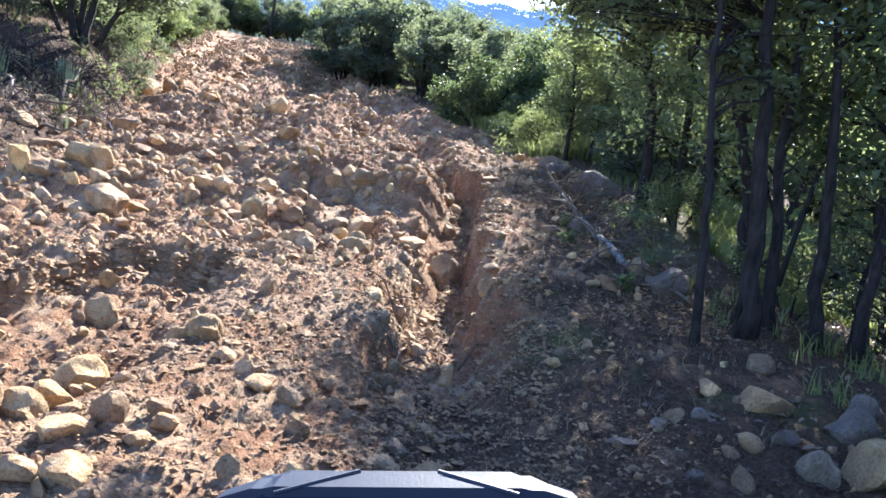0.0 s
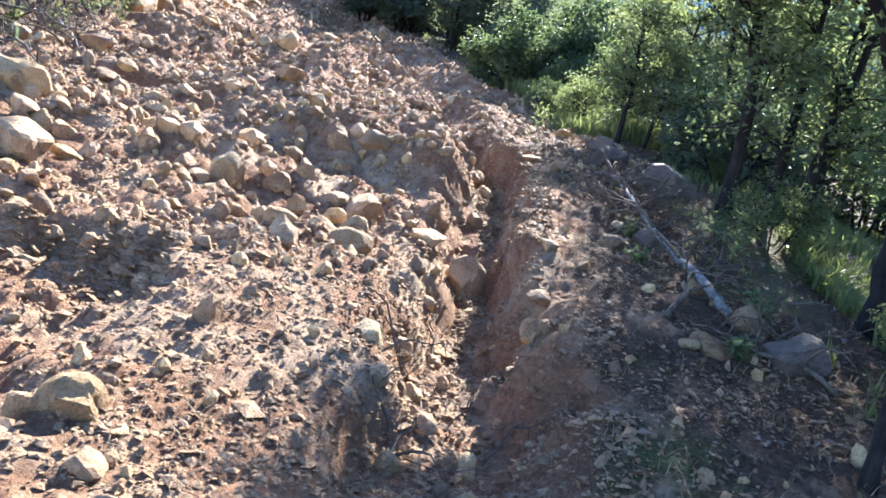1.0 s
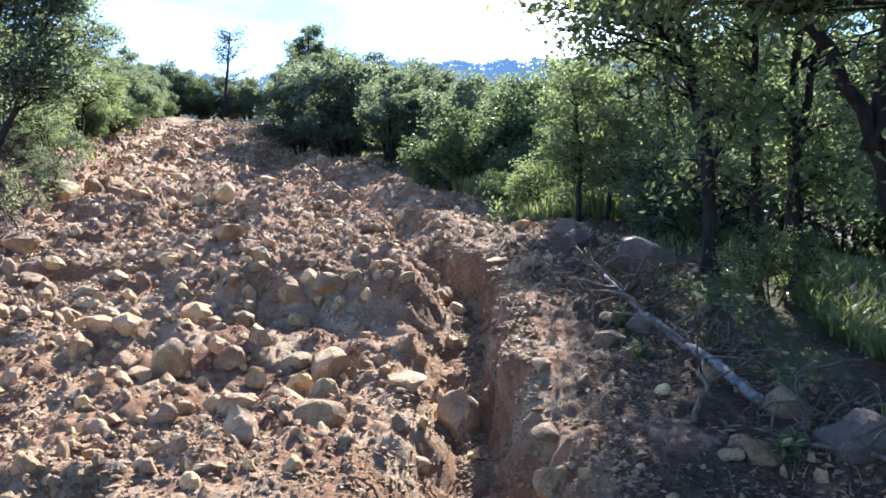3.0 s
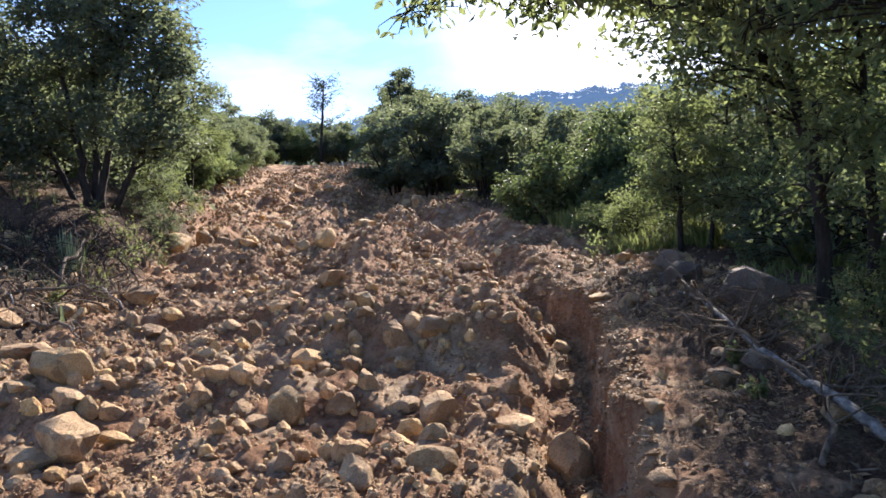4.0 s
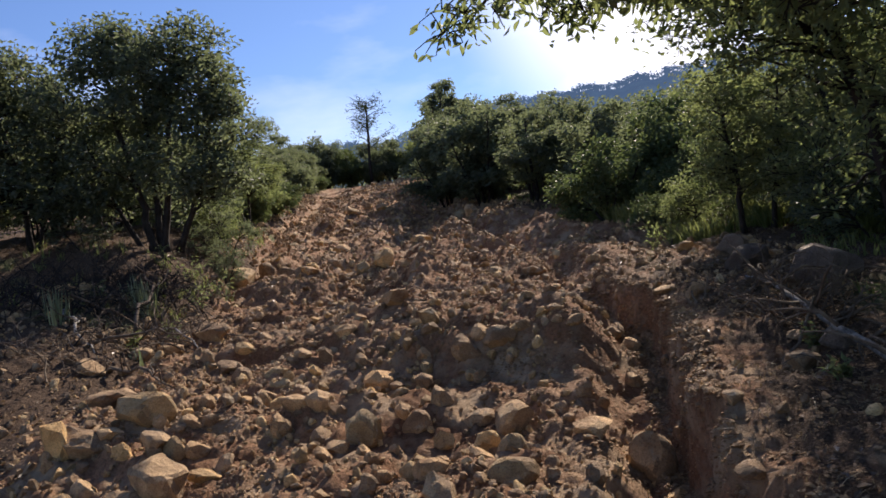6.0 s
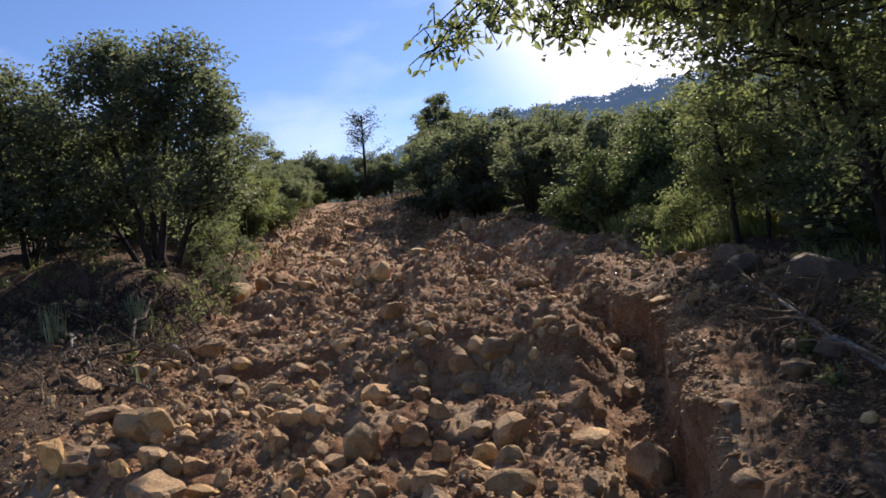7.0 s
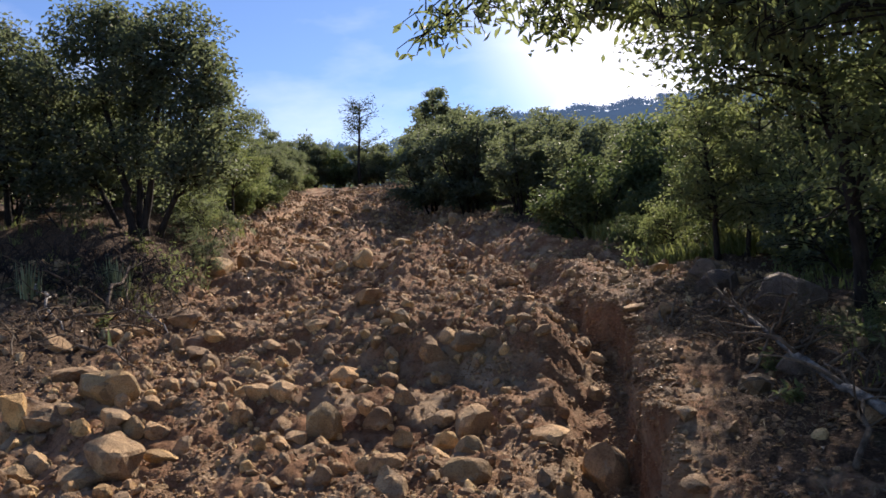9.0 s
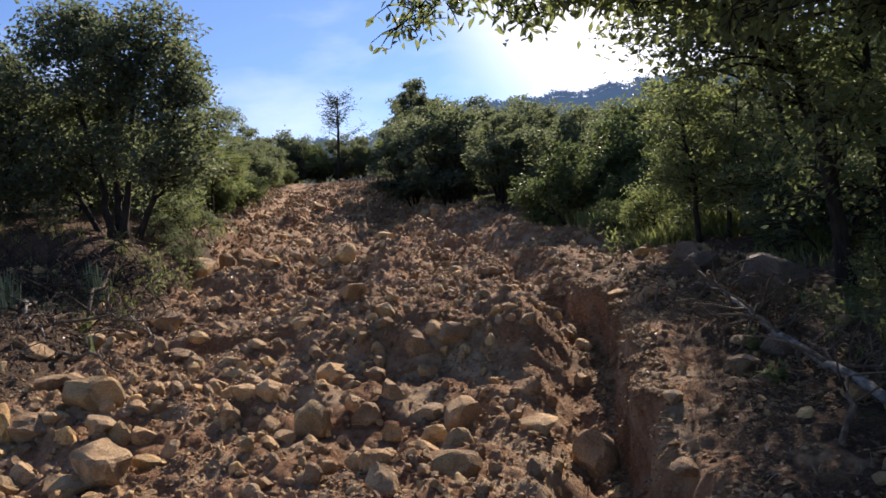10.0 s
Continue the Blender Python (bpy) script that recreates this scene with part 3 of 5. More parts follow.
def put_rock(x, y, w, h, k, group="rocks on the track", label="", sink=0.2, name="rock", turn=None):
    ob = new(name, ROCK_MESHES[k][int(rock_rng.integers(8))])
    depth = w * rock_rng.uniform(0.75, 1.05)
    z = min(ground_z(x + dx * w * 0.3, y + dy * w * 0.3) for dx, dy in ((0, 0), (1, 0), (-1, 0), (0, 1), (0, -1)))
    tall = h * 1.2
    turned = rock_rng.uniform(-25, 25) if turn is None else turn
    ob.matrix_basis = Matrix.Translation((x, y, max(z, ground_z(x, y) - 0.05) + tall * (0.5 - sink))) @ pose(0, 0, 0, rock_rng.uniform(-12, 12), rock_rng.uniform(-12, 12), turned) @ Matrix.Diagonal((w, depth, tall, 1))
    return tagged(ob, label or ROCK_LABELS[k], "rock", group)


TRACK_A = [
    (-1.55, 5.1, 0.23, 0.24, 4), (0.28, 4.95, 0.26, 0.3, 3), (-0.56, 5.22, 0.26, 0.23, 3), (-0.49, 4.11, 0.25, 0.14, 4), (-0.72, 4.91, 0.18, 0.14, 1),
    (-0.82, 5.36, 0.24, 0.11, 0), (-1.22, 5.25, 0.19, 0.15, 0), (-1.32, 5.32, 0.1, 0.13, 0), (-1.7, 6.22, 0.23, 0.21, 0), (-1.11, 4.48, 0.15, 0.1, 1),
    (-1.31, 4.23, 0.12, 0.13, 0), (-2.19, 5.26, 0.16, 0.18, 0), (-1.83, 4.63, 0.1, 0.09, 1), (-2.16, 5.53, 0.23, 0.12, 0), (-3.18, 5.22, 0.42, 0.26, 4),
    (-3.94, 6.04, 0.43, 0.18, 0), (-3.44, 4.88, 0.32, 0.17, 0), (-3.11, 4.78, 0.15, 0.11, 1), (-3.31, 4.95, 0.17, 0.11, 0),
]
TRACK_B = [
    (-2.89, 4.82, 0.2, 0.16, 0), (-2.75, 4.81, 0.17, 0.15, 1), (-2.62, 4.85, 0.15, 0.12, 0), (-2.82, 5.21, 0.17, 0.09, 0), (-2.62, 4.3, 0.32, 0.28, 0),
    (-3.19, 4.43, 0.16, 0.14, 0), (-3.24, 4.3, 0.18, 0.13, 1), (-2.76, 4.23, 0.3, 0.15, 0), (-2.51, 4.01, 0.13, 0.09, 1), (-3.61, 4.82, 0.22, 0.26, 1),
    (-2.42, 4.53, 0.19, 0.08, 1), (-5.2, 11.71, 0.51, 0.35, 1), (-4.2, 8.53, 0.41, 0.28, 0), (-3.38, 7.07, 0.23, 0.12, 0), (-3.36, 7.47, 0.18, 0.13, 1),
    (-3.28, 7.82, 0.15, 0.12, 0), (-2.69, 6.52, 0.21, 0.07, 1), (-3.68, 7.73, 0.21, 0.14, 0), (-2.65, 6.17, 0.17, 0.11, 0),
]
TRACK_C = [
    (-2.57, 6.32, 0.14, 0.07, 1), (-2.88, 5.53, 0.15, 0.11, 0), (-4.91, 12.15, 0.26, 0.32, 0), (-4.59, 12.17, 0.35, 0.26, 0), (-3.89, 11.29, 0.24, 0.17, 0),
    (-4.07, 13.76, 0.31, 0.27, 0), (-5.19, 15.87, 0.26, 0.12, 1), (-1.81, 9.24, 0.09, 0.07, 1), (-0.97, 6.37, 0.23, 0.21, 0), (-0.71, 6.46, 0.28, 0.17, 0),
    (-1.32, 6.15, 0.14, 0.14, 0), (-1.07, 5.5, 0.16, 0.16, 0), (0.36, 6.85, 0.18, 0.12, 0), (0.69, 4.26, 0.1, 0.08, 0), (1.35, 5.39, 0.21, 0.07, 0),
    (0.65, 3.68, 0.2, 0.07, 0), (-0.84, 3.87, 0.18, 0.17, 0), (-1.54, 6.1, 0.11, 0.09, 0), (-1.91, 6.59, 0.15, 0.13, 0),
]
TRACK_D = [
    (-1.97, 5.46, 0.17, 0.17, 0), (-2.25, 7.27, 0.22, 0.14, 0), (-1.82, 7.8, 0.32, 0.16, 0), (-0.85, 6.49, 0.18, 0.14, 0), (-0.5, 6.53, 0.16, 0.09, 0),
    (-0.09, 6.38, 0.16, 0.08, 0), (0.76, 7.16, 0.25, 0.06, 0), (-0.55, 10.19, 0.29, 0.11, 0), (-3.0, 8.82, 0.26, 0.09, 1), (-6.07, 22.33, 0.37, 0.2, 1),
    (-5.38, 18.91, 0.37, 0.13, 0), (-1.85, 5.11, 0.15, 0.11, 0), (-4.35, 7.8, 0.26, 0.16, 0), (-4.65, 6.8, 0.3, 0.16, 0), (-4.49, 7.49, 0.25, 0.16, 0),
]
BOULDERS_A = [
    (1.84, 6.4, 0.52, 0.36, 2), (1.52, 7.4, 0.36, 0.24, 2), (1.62, 8.3, 0.4, 0.26, 2),
]
FOOT_A = [
    (-1.41, 1.32, 0.23, 0.17, 1), (-1.31, 0.86, 0.16, 0.12, 1), (-1.38, 0.7, 0.18, 0.14, 1), (-1.07, 0.44, 0.18, 0.08, 0), (-0.97, 0.59, 0.12, 0.12, 0),
    (-0.92, 0.18, 0.16, 0.1, 0), (-1.09, 1.75, 0.15, 0.12, 0), (-0.99, 1.77, 0.18, 0.13, 1), (-1.08, 1.57, 0.12, 0.07, 0), (-0.54, 1.14, 0.12, 0.07, 0),
    (2.24, 1.35, 0.18, 0.16, 2), (1.82, 0.84, 0.16, 0.16, 2), (2.1, 0.86, 0.29, 0.23, 1), (1.46, 1.25, 0.09, 0.05, 2), (1.23, 1.11, 0.07, 0.05, 2),
    (1.61, 1.59, 0.11, 0.09, 0), (1.04, 0.95, 0.12, 0.03, 2), (0.05, 0.63, 0.15, 0.06, 0), (0.1, 0.8, 0.09, 0.06, 2),
]
FOOT_B = [
    (2.14, 1.22, 0.21, 0.15, 2), (1.85, 1.48, 0.27, 0.15, 0), (1.28, 0.72, 0.07, 0.05, 2), (1.79, 1.09, 0.11, 0.07, 2), (-1.08, 0.16, 0.13, 0.08, 0),
    (-0.76, 0.59, 0.11, 0.07, 0), (-0.82, 0.47, 0.09, 0.05, 0), (-1.71, 2.28, 0.22, 0.18, 1), (-0.79, 1.5, 0.12, 0.06, 0),
]
BANK_A = [
    (1.8, 3.16, 0.29, 0.18, 2), (1.4, 3.14, 0.16, 0.11, 0), (1.22, 4.89, 0.18, 0.14, 0), (1.49, 5.09, 0.22, 0.13, 2), (0.58, 3.24, 0.17, 0.14, 0),
    (0.03, 3.99, 0.12, 0.09, 0), (0.16, 3.78, 0.17, 0.11, 1), (-0.04, 4.96, 0.25, 0.14, 0), (1.74, 3.6, 0.23, 0.14, 0), (1.57, 4.12, 0.16, 0.1, 0),
]
placed = []
for rows, group in ((TRACK_A + TRACK_B + TRACK_C + TRACK_D, "rocks on the track"), (FOOT_A + FOOT_B, "rocks at the foot of the climb"), (BANK_A, "rocks on the bank")):
    for x, y, w, h, k in rows:
        put_rock(x, y, w * 1.08, h, k, group)
        placed.append((x, y, w))
for x, y, w, k in ((0.02, 2.3, 0.13, 1), (0.12, 2.75, 0.16, 0), (-0.12, 2.6, 0.12, 0), (0.05, 3.05, 0.11, 4), (-0.05, 3.45, 0.13, 3), (0.14, 3.6, 0.1, 0), (-0.02, 1.9, 0.14, 0), (0.1, 1.5, 0.12, 0), (0.3, 6.2, 0.16, 0), (0.22, 6.9, 0.15, 0), (0.05, 7.7, 0.14, 0)):
    put_rock(x, y, w, w * 0.75, k, "stones in the gully", "washed-out stone lying in the gully")
    placed.append((x, y, w))
for x, y, w, h, k in BOULDERS_A:
    put_rock(x, y, w * 1.05, h * 0.95, k, "boulders on the bank", "large grey boulder half sunk in the bank", 0.26, "boulder")
    placed.append((x, y, w))


def on_track(x, y):
    return left_edge(y) + 0.2 < x < right_edge(y) - 0.1


def stony(x, y):
    """How thickly the stones lie: most in the rubble left of the gully."""
    d = x - gully_x(y)
    s = 0.25 + 0.75 * smooth(-0.3, -0.9, d) * smooth(2.2, 3.8, y)
    s = s * (0.35 + 0.65 * smooth(-0.3, 0.25, vnoise(np.asarray(x) * 0.9, np.asarray(y) * 0.9, 61)))
    s = s * np.where((d > -0.2) & (d < 1.3) & (y < 8.5), 0.3, 1.0)
    return s * np.where((y < 3.4) & (x > -1.6) & (x < 0.2), 0.2, 1.0)


extra = 0
while extra < 185:
    y = 3.2 + 9.0 * rock_rng.random() ** 1.3 if extra < 140 else rock_rng.uniform(10, 40)
    x = rock_rng.uniform(-9.4, 1.5)
    w = min(0.24, 0.075 + rock_rng.exponential(0.045)) if extra < 140 else rock_rng.uniform(0.17, 0.38)
    if (y < 4.3 and x > -1.6) or not on_track(x, y) or rock_rng.random() > stony(x, y) or any((x - a) ** 2 + (y - b) ** 2 < (0.42 * (w + c)) ** 2 for a, b, c in placed):
        continue
    put_rock(x, y, w, w * rock_rng.uniform(0.5, 0.95), int(rock_rng.choice([0, 0, 0, 1, 1])))
    placed.append((x, y, w))
    extra += 1


OCTA = np.array([(0.6, 0.1, 0.1), (-0.55, -0.15, 0), (0.1, 0.5, -0.1), (-0.1, -0.6, 0.1), (0.15, 0, 0.5), (-0.1, 0.1, -0.5)])
OCTA_F = np.array([(0, 2, 4), (2, 1, 4), (1, 3, 4), (3, 0, 4), (2, 0, 5), (1, 2, 5), (3, 1, 5), (0, 3, 5)])


def stones():
    """Countless stones and clods, from fist to pebble."""
    rng = np.random.default_rng(31)

    def shapes(detail):
        made = []
        for _ in range(10):
            bm = bmesh.new()
            bmesh.ops.create_icosphere(bm, subdivisions=detail, radius=0.5)
            v = np.array([p.co for p in bm.verts])
            f = np.array([[q.index for q in p.verts] for p in bm.faces])
            bm.free()
            for _ in range(6):
                n = unit(rng.normal(size=3))
                v = v - np.clip(v @ n - rng.uniform(0.22, 0.38), 0, None)[:, None] * n
            made.append((v * (1 + rng.uniform(-0.12, 0.12, v.shape)), f))
        return made

    coarse, fine = shapes(1), shapes(2)
    sets = {"loose_stones": (M_ROCK, Soup()), "ochre_stones": (M_ROCK_YELLOW, Soup())}
    n = 260000
    y = -4 + 46 * rng.random(n) ** 1.7
    x = rng.uniform(-10, 2.8, n)
    keep = (x > left_edge(y) - np.where(y < 9, 2.2, 0.7)) & (x < right_edge(y) + 0.4) & (rng.random(n) < 0.22 + 0.78 * stony(x, y)) & (vnoise(x * 6, y * 6, 77) < 2.4 * smooth(-4.2, -1.6, y) - 1.2)
    keep &= ~((x - gully_x(y) > 0.3) & (y < 6) & (rng.random(n) < 0.6))
    x, y = x[keep][:26000], y[keep][:26000]
    z = height(x, y)
    turns = [np.array(Euler(rng.uniform(0, 6.3, 3)).to_matrix()) for _ in range(90)]
    for a, b, c in zip(x, y, z):
        w = min(0.02 + rng.exponential(0.03) + 0.0025 * max(b, 0), 0.2)
        v, f = (fine if w > 0.1 and b < 12 else coarse)[int(rng.integers(10))]
        m = turns[int(rng.integers(90))] @ np.diag([w, w * rng.uniform(0.6, 1), w * rng.uniform(0.45, 0.8)])
        key = "ochre_stones" if rng.random() < 0.3 else "loose_stones"
        sets[key][1].add(v @ m.T + [a, b, c + w * 0.1], f)
    # fine gravel, thickest on the bare ramp before the climb
    n = 260000
    y = -3 + 15 * rng.random(n) ** 1.25
    x = rng.uniform(-4.4, 2.3, n)
    bare = (x > -1.7) & (x < gully_x(y) - 0.1) & (y < 3.9)
    keep = (x < right_edge(y) + 0.3) & (vnoise(x * 1.9, y * 1.9, 63) + 0.7 * bare > rng.uniform(-0.5, 1.1, n)) & (vnoise(x * 6, y * 6, 78) < 2.4 * smooth(-3.2, -1.2, y) - 1.2)
    x, y, bare = x[keep][:80000], y[keep][:80000], bare[keep][:80000]
    # clods sticking out of the gully's walls
    wy = rng.uniform(0.4, 8.6, 15000)
    x, y, bare = np.r_[x, gully_x(wy) + rng.uniform(-0.12, 0.32, 15000) * np.where(wy < 3.4, 2.2, 1.0)], np.r_[y, wy], np.r_[bare, wy > 0]
    # and out of the clay scarp
    sx = rng.uniform(-3.6, -1.15, 5000)
    sy = scarp(sx, 2.6 + 0 * sx) + rng.uniform(-0.05, 0.3, 5000)
    x, y, bare = np.r_[x, sx], np.r_[y, sy], np.r_[bare, sx < 0]
    w = 0.009 + rng.exponential(0.0075, len(x)) * np.where(bare, 1.25, 1.0) * np.where((np.arange(len(x)) >= len(x) - 5000), 1.8, 1.0) + 0.001 * np.clip(y, 0, 12)
    flat = [np.array(Euler((rng.normal() * 0.25, rng.normal() * 0.25, rng.uniform(0, 6.3))).to_matrix()) for _ in range(90)]
    shape = OCTA[None] * w[:, None, None] * rng.uniform(0.6, 1.1, (len(x), 1, 3)) * [1.15, 1.15, 0.6]
    v = np.einsum("nij,nkj->nki", np.array(flat)[rng.integers(0, 90, len(x))], shape) + np.stack([x, y, height(x, y) + w * 0.06], 1)[:, None]
    s = Soup()
    s.add(v.reshape(-1, 3), (np.arange(len(x))[:, None, None] * 6 + OCTA_F).reshape(-1, 3))
    tagged(new("gravel", s.mesh("gravel", M_CLOD)), "fine dry clods and gravel covering the track", "gravel", kind="stuff")
    for name, (mat, s) in sets.items():
        tagged(new(name, s.mesh(name, mat)), "loose stones and clods scattered over the dirt track", "stones", kind="stuff")


stones()


# ---- trees and shrubs ----
def oak(at, label, seed, stems, blobs, mat, clusters, per, leaf, thick, name="oak_tree", group="", spread=0.2, turn=0, fine=False, gap=0.25, bark=None, droop=0.2):
    wood, crown = grow(seed, stems, blobs, per, leaf, clusters, thick, spread, fine=fine, gap=gap, droop=droop)
    ob = thing(name, at, label, "tree" if "tree" in name else "shrub", group, turn)
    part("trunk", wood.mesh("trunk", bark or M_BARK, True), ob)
    part("crown", crown.mesh("crown", mat), ob)
    return ob


def at_ground(x, y, sink=0.04):
    return x, y, ground_z(x, y) - sink


def lean(stems, blobs, by):
    """Tilts a tree towards the track: by metres for each metre of height."""
    return [[(x + by * z, y, z) for x, y, z in st] for st in stems], [(x + by * z, y, z, a, b, c) for x, y, z, a, b, c in blobs]


# the broad oak over the left bank
broad = oak(at_ground(-6.1, 10.9), "broad many-stemmed evergreen oak on the bank", 3,
    [[(0, 0, 0), (-0.1, 0, 0.8), (-0.35, 0.1, 1.8), (-0.4, 0.1, 3.0)], [(0.15, 0, 0), (0.3, 0, 0.8), (0.45, 0, 1.8), (0.75, 0, 2.9)], [(0.25, 0.2, 0), (0.75, 0.1, 0.9), (1.15, 0, 2.0)], [(-0.2, 0.1, 0), (-0.55, 0, 0.9), (-0.8, 0, 1.8)], [(0.05, 0.1, 0), (0.05, 0.1, 1.2), (0.1, 0.1, 2.5)]],
    [(-0.45, 0, 2.75, 0.5, 0.6, 0.5), (-0.1, 0.1, 2.95, 0.35, 0.5, 0.35), (0.75, 0, 2.75, 0.5, 0.6, 0.5), (0.4, -0.1, 2.45, 0.5, 0.6, 0.4), (1.15, 0, 2.2, 0.45, 0.6, 0.4), (0.0, 0, 2.0, 0.7, 0.7, 0.4), (-0.75, 0, 2.0, 0.5, 0.6, 0.45),
     (1.2, -0.1, 1.5, 0.5, 0.6, 0.4), (0.5, 0, 1.5, 0.6, 0.7, 0.4), (-0.6, 0, 1.3, 0.6, 0.6, 0.4), (0.0, -0.2, 1.0, 0.7, 0.6, 0.3), (1.0, -0.2, 0.85, 0.6, 0.5, 0.35), (-0.85, -0.2, 0.8, 0.5, 0.5, 0.3)],
    M_OAK, 470, 66, (0.08, 0.042), 0.055, spread=0.2, gap=0.58)
broad.scale = (1.12, 1.1, 1.09)
ragged = oak(at_ground(-7.9, 10.6), "evergreen oak with a ragged crown on the bank", 4,
    [[(0, 0, 0), (0, 0, 1.0), (-0.3, 0, 2.2), (-0.2, 0, 2.9)], [(0.1, 0, 0), (0.5, 0, 1.1), (0.8, 0, 2.0)]],
    [(-0.3, 0, 2.5, 0.6, 0.7, 0.55), (0.2, 0, 2.35, 0.5, 0.7, 0.5), (0.6, 0, 1.8, 0.6, 0.8, 0.55), (-0.9, 0, 1.7, 0.7, 0.8, 0.6), (-0.1, 0, 1.4, 0.7, 0.7, 0.4), (0.5, -0.2, 0.85, 0.6, 0.6, 0.35), (-0.8, -0.3, 0.8, 0.8, 0.7, 0.4)],
    M_OAK, 300, 66, (0.08, 0.042), 0.05, spread=0.21, gap=0.56)
ragged.scale = (1.08, 1.1, 1.06)
oak(at_ground(-6.5, 15.4), "slender young oak rooted at the edge of the cut bank", 6,
    [[(0, 0, 0), (0.1, 0, 0.6), (0.1, 0, 1.6), (0.25, 0, 2.6)], [(0, 0, 0.1), (-0.2, 0, 0.9), (-0.4, 0, 2.1)]],
    [(0.25, 0, 2.0, 0.65, 0.6, 0.65), (-0.35, 0, 1.6, 0.6, 0.6, 0.7), (0.5, 0, 1.1, 0.5, 0.5, 0.4)], M_OAK_PALE_LIT, 110, 150, (0.045, 0.023), 0.035, spread=0.13, gap=0.35)

# the oaks along the right of the track
oak(at_ground(2.75, 4.3), "leaning forked oak with a dark trunk beside the track", 8,
    [[(0, 0, 0), (-0.05, 0, 0.7), (-0.25, 0.05, 1.4), (-0.75, 0.05, 2.2), (-1.3, -0.1, 2.9)], [(-0.2, 0.05, 1.3), (-0.2, 0.0, 2.0), (-0.1, 0.0, 3.0)], [(0.3, 0.2, 0), (0.6, 0.2, 1.2), (0.9, 0, 2.6)]],
    [(-0.9, 0.2, 2.7, 0.9, 0.9, 0.7), (0, 0, 2.9, 1.1, 1.1, 0.8), (0.8, 0, 2.2, 0.9, 1.0, 0.9), (0.3, 0.3, 1.2, 0.9, 0.7, 0.6)],
    M_OAK_PALE_LIT, 220, 85, (0.058, 0.028), 0.075, spread=0.18, fine=True, gap=0.48)
oak(at_ground(2.3, 6.1), "tall oak with several dark stems beside the boulders", 9,
    *lean([[(0, 0, 0), (0.05, 0, 1.0), (-0.1, 0, 2.0), (-0.3, 0.1, 3.2)], [(0.35, 0.05, 0), (0.45, 0, 1.2), (0.5, 0, 2.6)], [(0.7, 0.1, 0), (0.8, 0.1, 1.2), (1.0, 0.1, 2.8)], [(0.5, -0.2, 0), (0.62, -0.2, 0.8), (0.9, -0.3, 2.0)]],
    [(-0.4, -0.1, 2.5, 0.75, 0.9, 0.95), (-0.85, -0.15, 2.3, 0.5, 0.8, 0.6), (0.4, 0, 2.9, 1.0, 1.0, 0.9), (0.0, 0, 1.6, 0.7, 0.7, 0.5), (1.0, 0, 2.0, 0.9, 0.9, 1.0), (0.5, -0.3, 1.1, 0.8, 0.5, 0.5), (-0.3, 0.2, 1.0, 0.5, 0.5, 0.4), (1.1, 0.1, 1.0, 0.5, 0.5, 0.5), (-0.45, -0.5, 1.8, 0.6, 0.35, 0.5), (-0.2, -0.55, 1.25, 0.5, 0.35, 0.4), (0.3, -0.55, 2.1, 0.7, 0.4, 0.5)], -0.1),
    M_OAK_PALE_LIT, 430, 62, (0.066, 0.034), 0.06, spread=0.21, gap=0.44)
oak(at_ground(1.72, 2.2), "slim dark-stemmed oak at the side of the track", 12,
    *lean([[(0, 0, 0), (0.02, 0, 0.8), (0.0, 0, 1.7), (0.05, 0, 2.6)]],
    [(0.15, 0.2, 2.7, 0.6, 0.5, 0.6), (0.35, 0.5, 1.7, 0.35, 0.5, 0.45)], -0.1), M_OAK_PALE_LIT, 60, 75, (0.055, 0.025), 0.038, spread=0.11, fine=True, gap=0.35)
oak(at_ground(2.08, 2.4), "cluster of thick dark oak stems beside the track", 13,
    *lean([[(0, 0, 0), (0.03, 0, 1.0), (0.0, 0, 2.0), (0.1, 0, 3.0)], [(0.2, 0.15, 0), (0.22, 0.15, 1.1), (0.3, 0.1, 2.4)], [(0.42, 0, 0), (0.45, 0, 1.1), (0.4, 0, 2.6)], [(0.75, 0.1, 0), (0.85, 0.1, 1.2), (1.0, 0, 2.4)], [(0.6, -0.15, 0), (0.75, -0.1, 0.9), (0.95, -0.1, 2.0)]],
    [(0.3, 0.1, 2.7, 0.8, 0.7, 0.7), (0.8, 0.3, 2.0, 0.8, 0.6, 0.9), (0.5, 0.7, 1.5, 0.5, 0.4, 0.5), (1.2, 0.2, 1.3, 0.6, 0.6, 0.8), (0.1, 0.6, 1.2, 0.4, 0.4, 0.4)], -0.11),
    M_OAK_PALE_LIT, 210, 58, (0.066, 0.032), 0.052, spread=0.19, fine=True, gap=0.46)
oak(at_ground(4.7, 10.0), "bushy oak in the shade behind the front trees", 14,
    [[(0, 0, 0), (0, 0, 1.2), (0.1, 0, 2.6)], [(0.4, 0, 0), (0.6, 0, 1.2), (0.8, 0, 2.4)], [(-0.4, 0, 0), (-0.5, 0, 1.1), (-0.6, 0, 2.3)]],
    [(0, 0, 2.3, 1.2, 1.0, 1.1), (0.9, 0, 1.6, 1.0, 0.9, 1.2), (-0.7, 0, 1.7, 0.7, 0.8, 0.9)], M_OAK_PALE_LIT, 180, 90, (0.055, 0.027), 0.05, spread=0.15, gap=0.4)
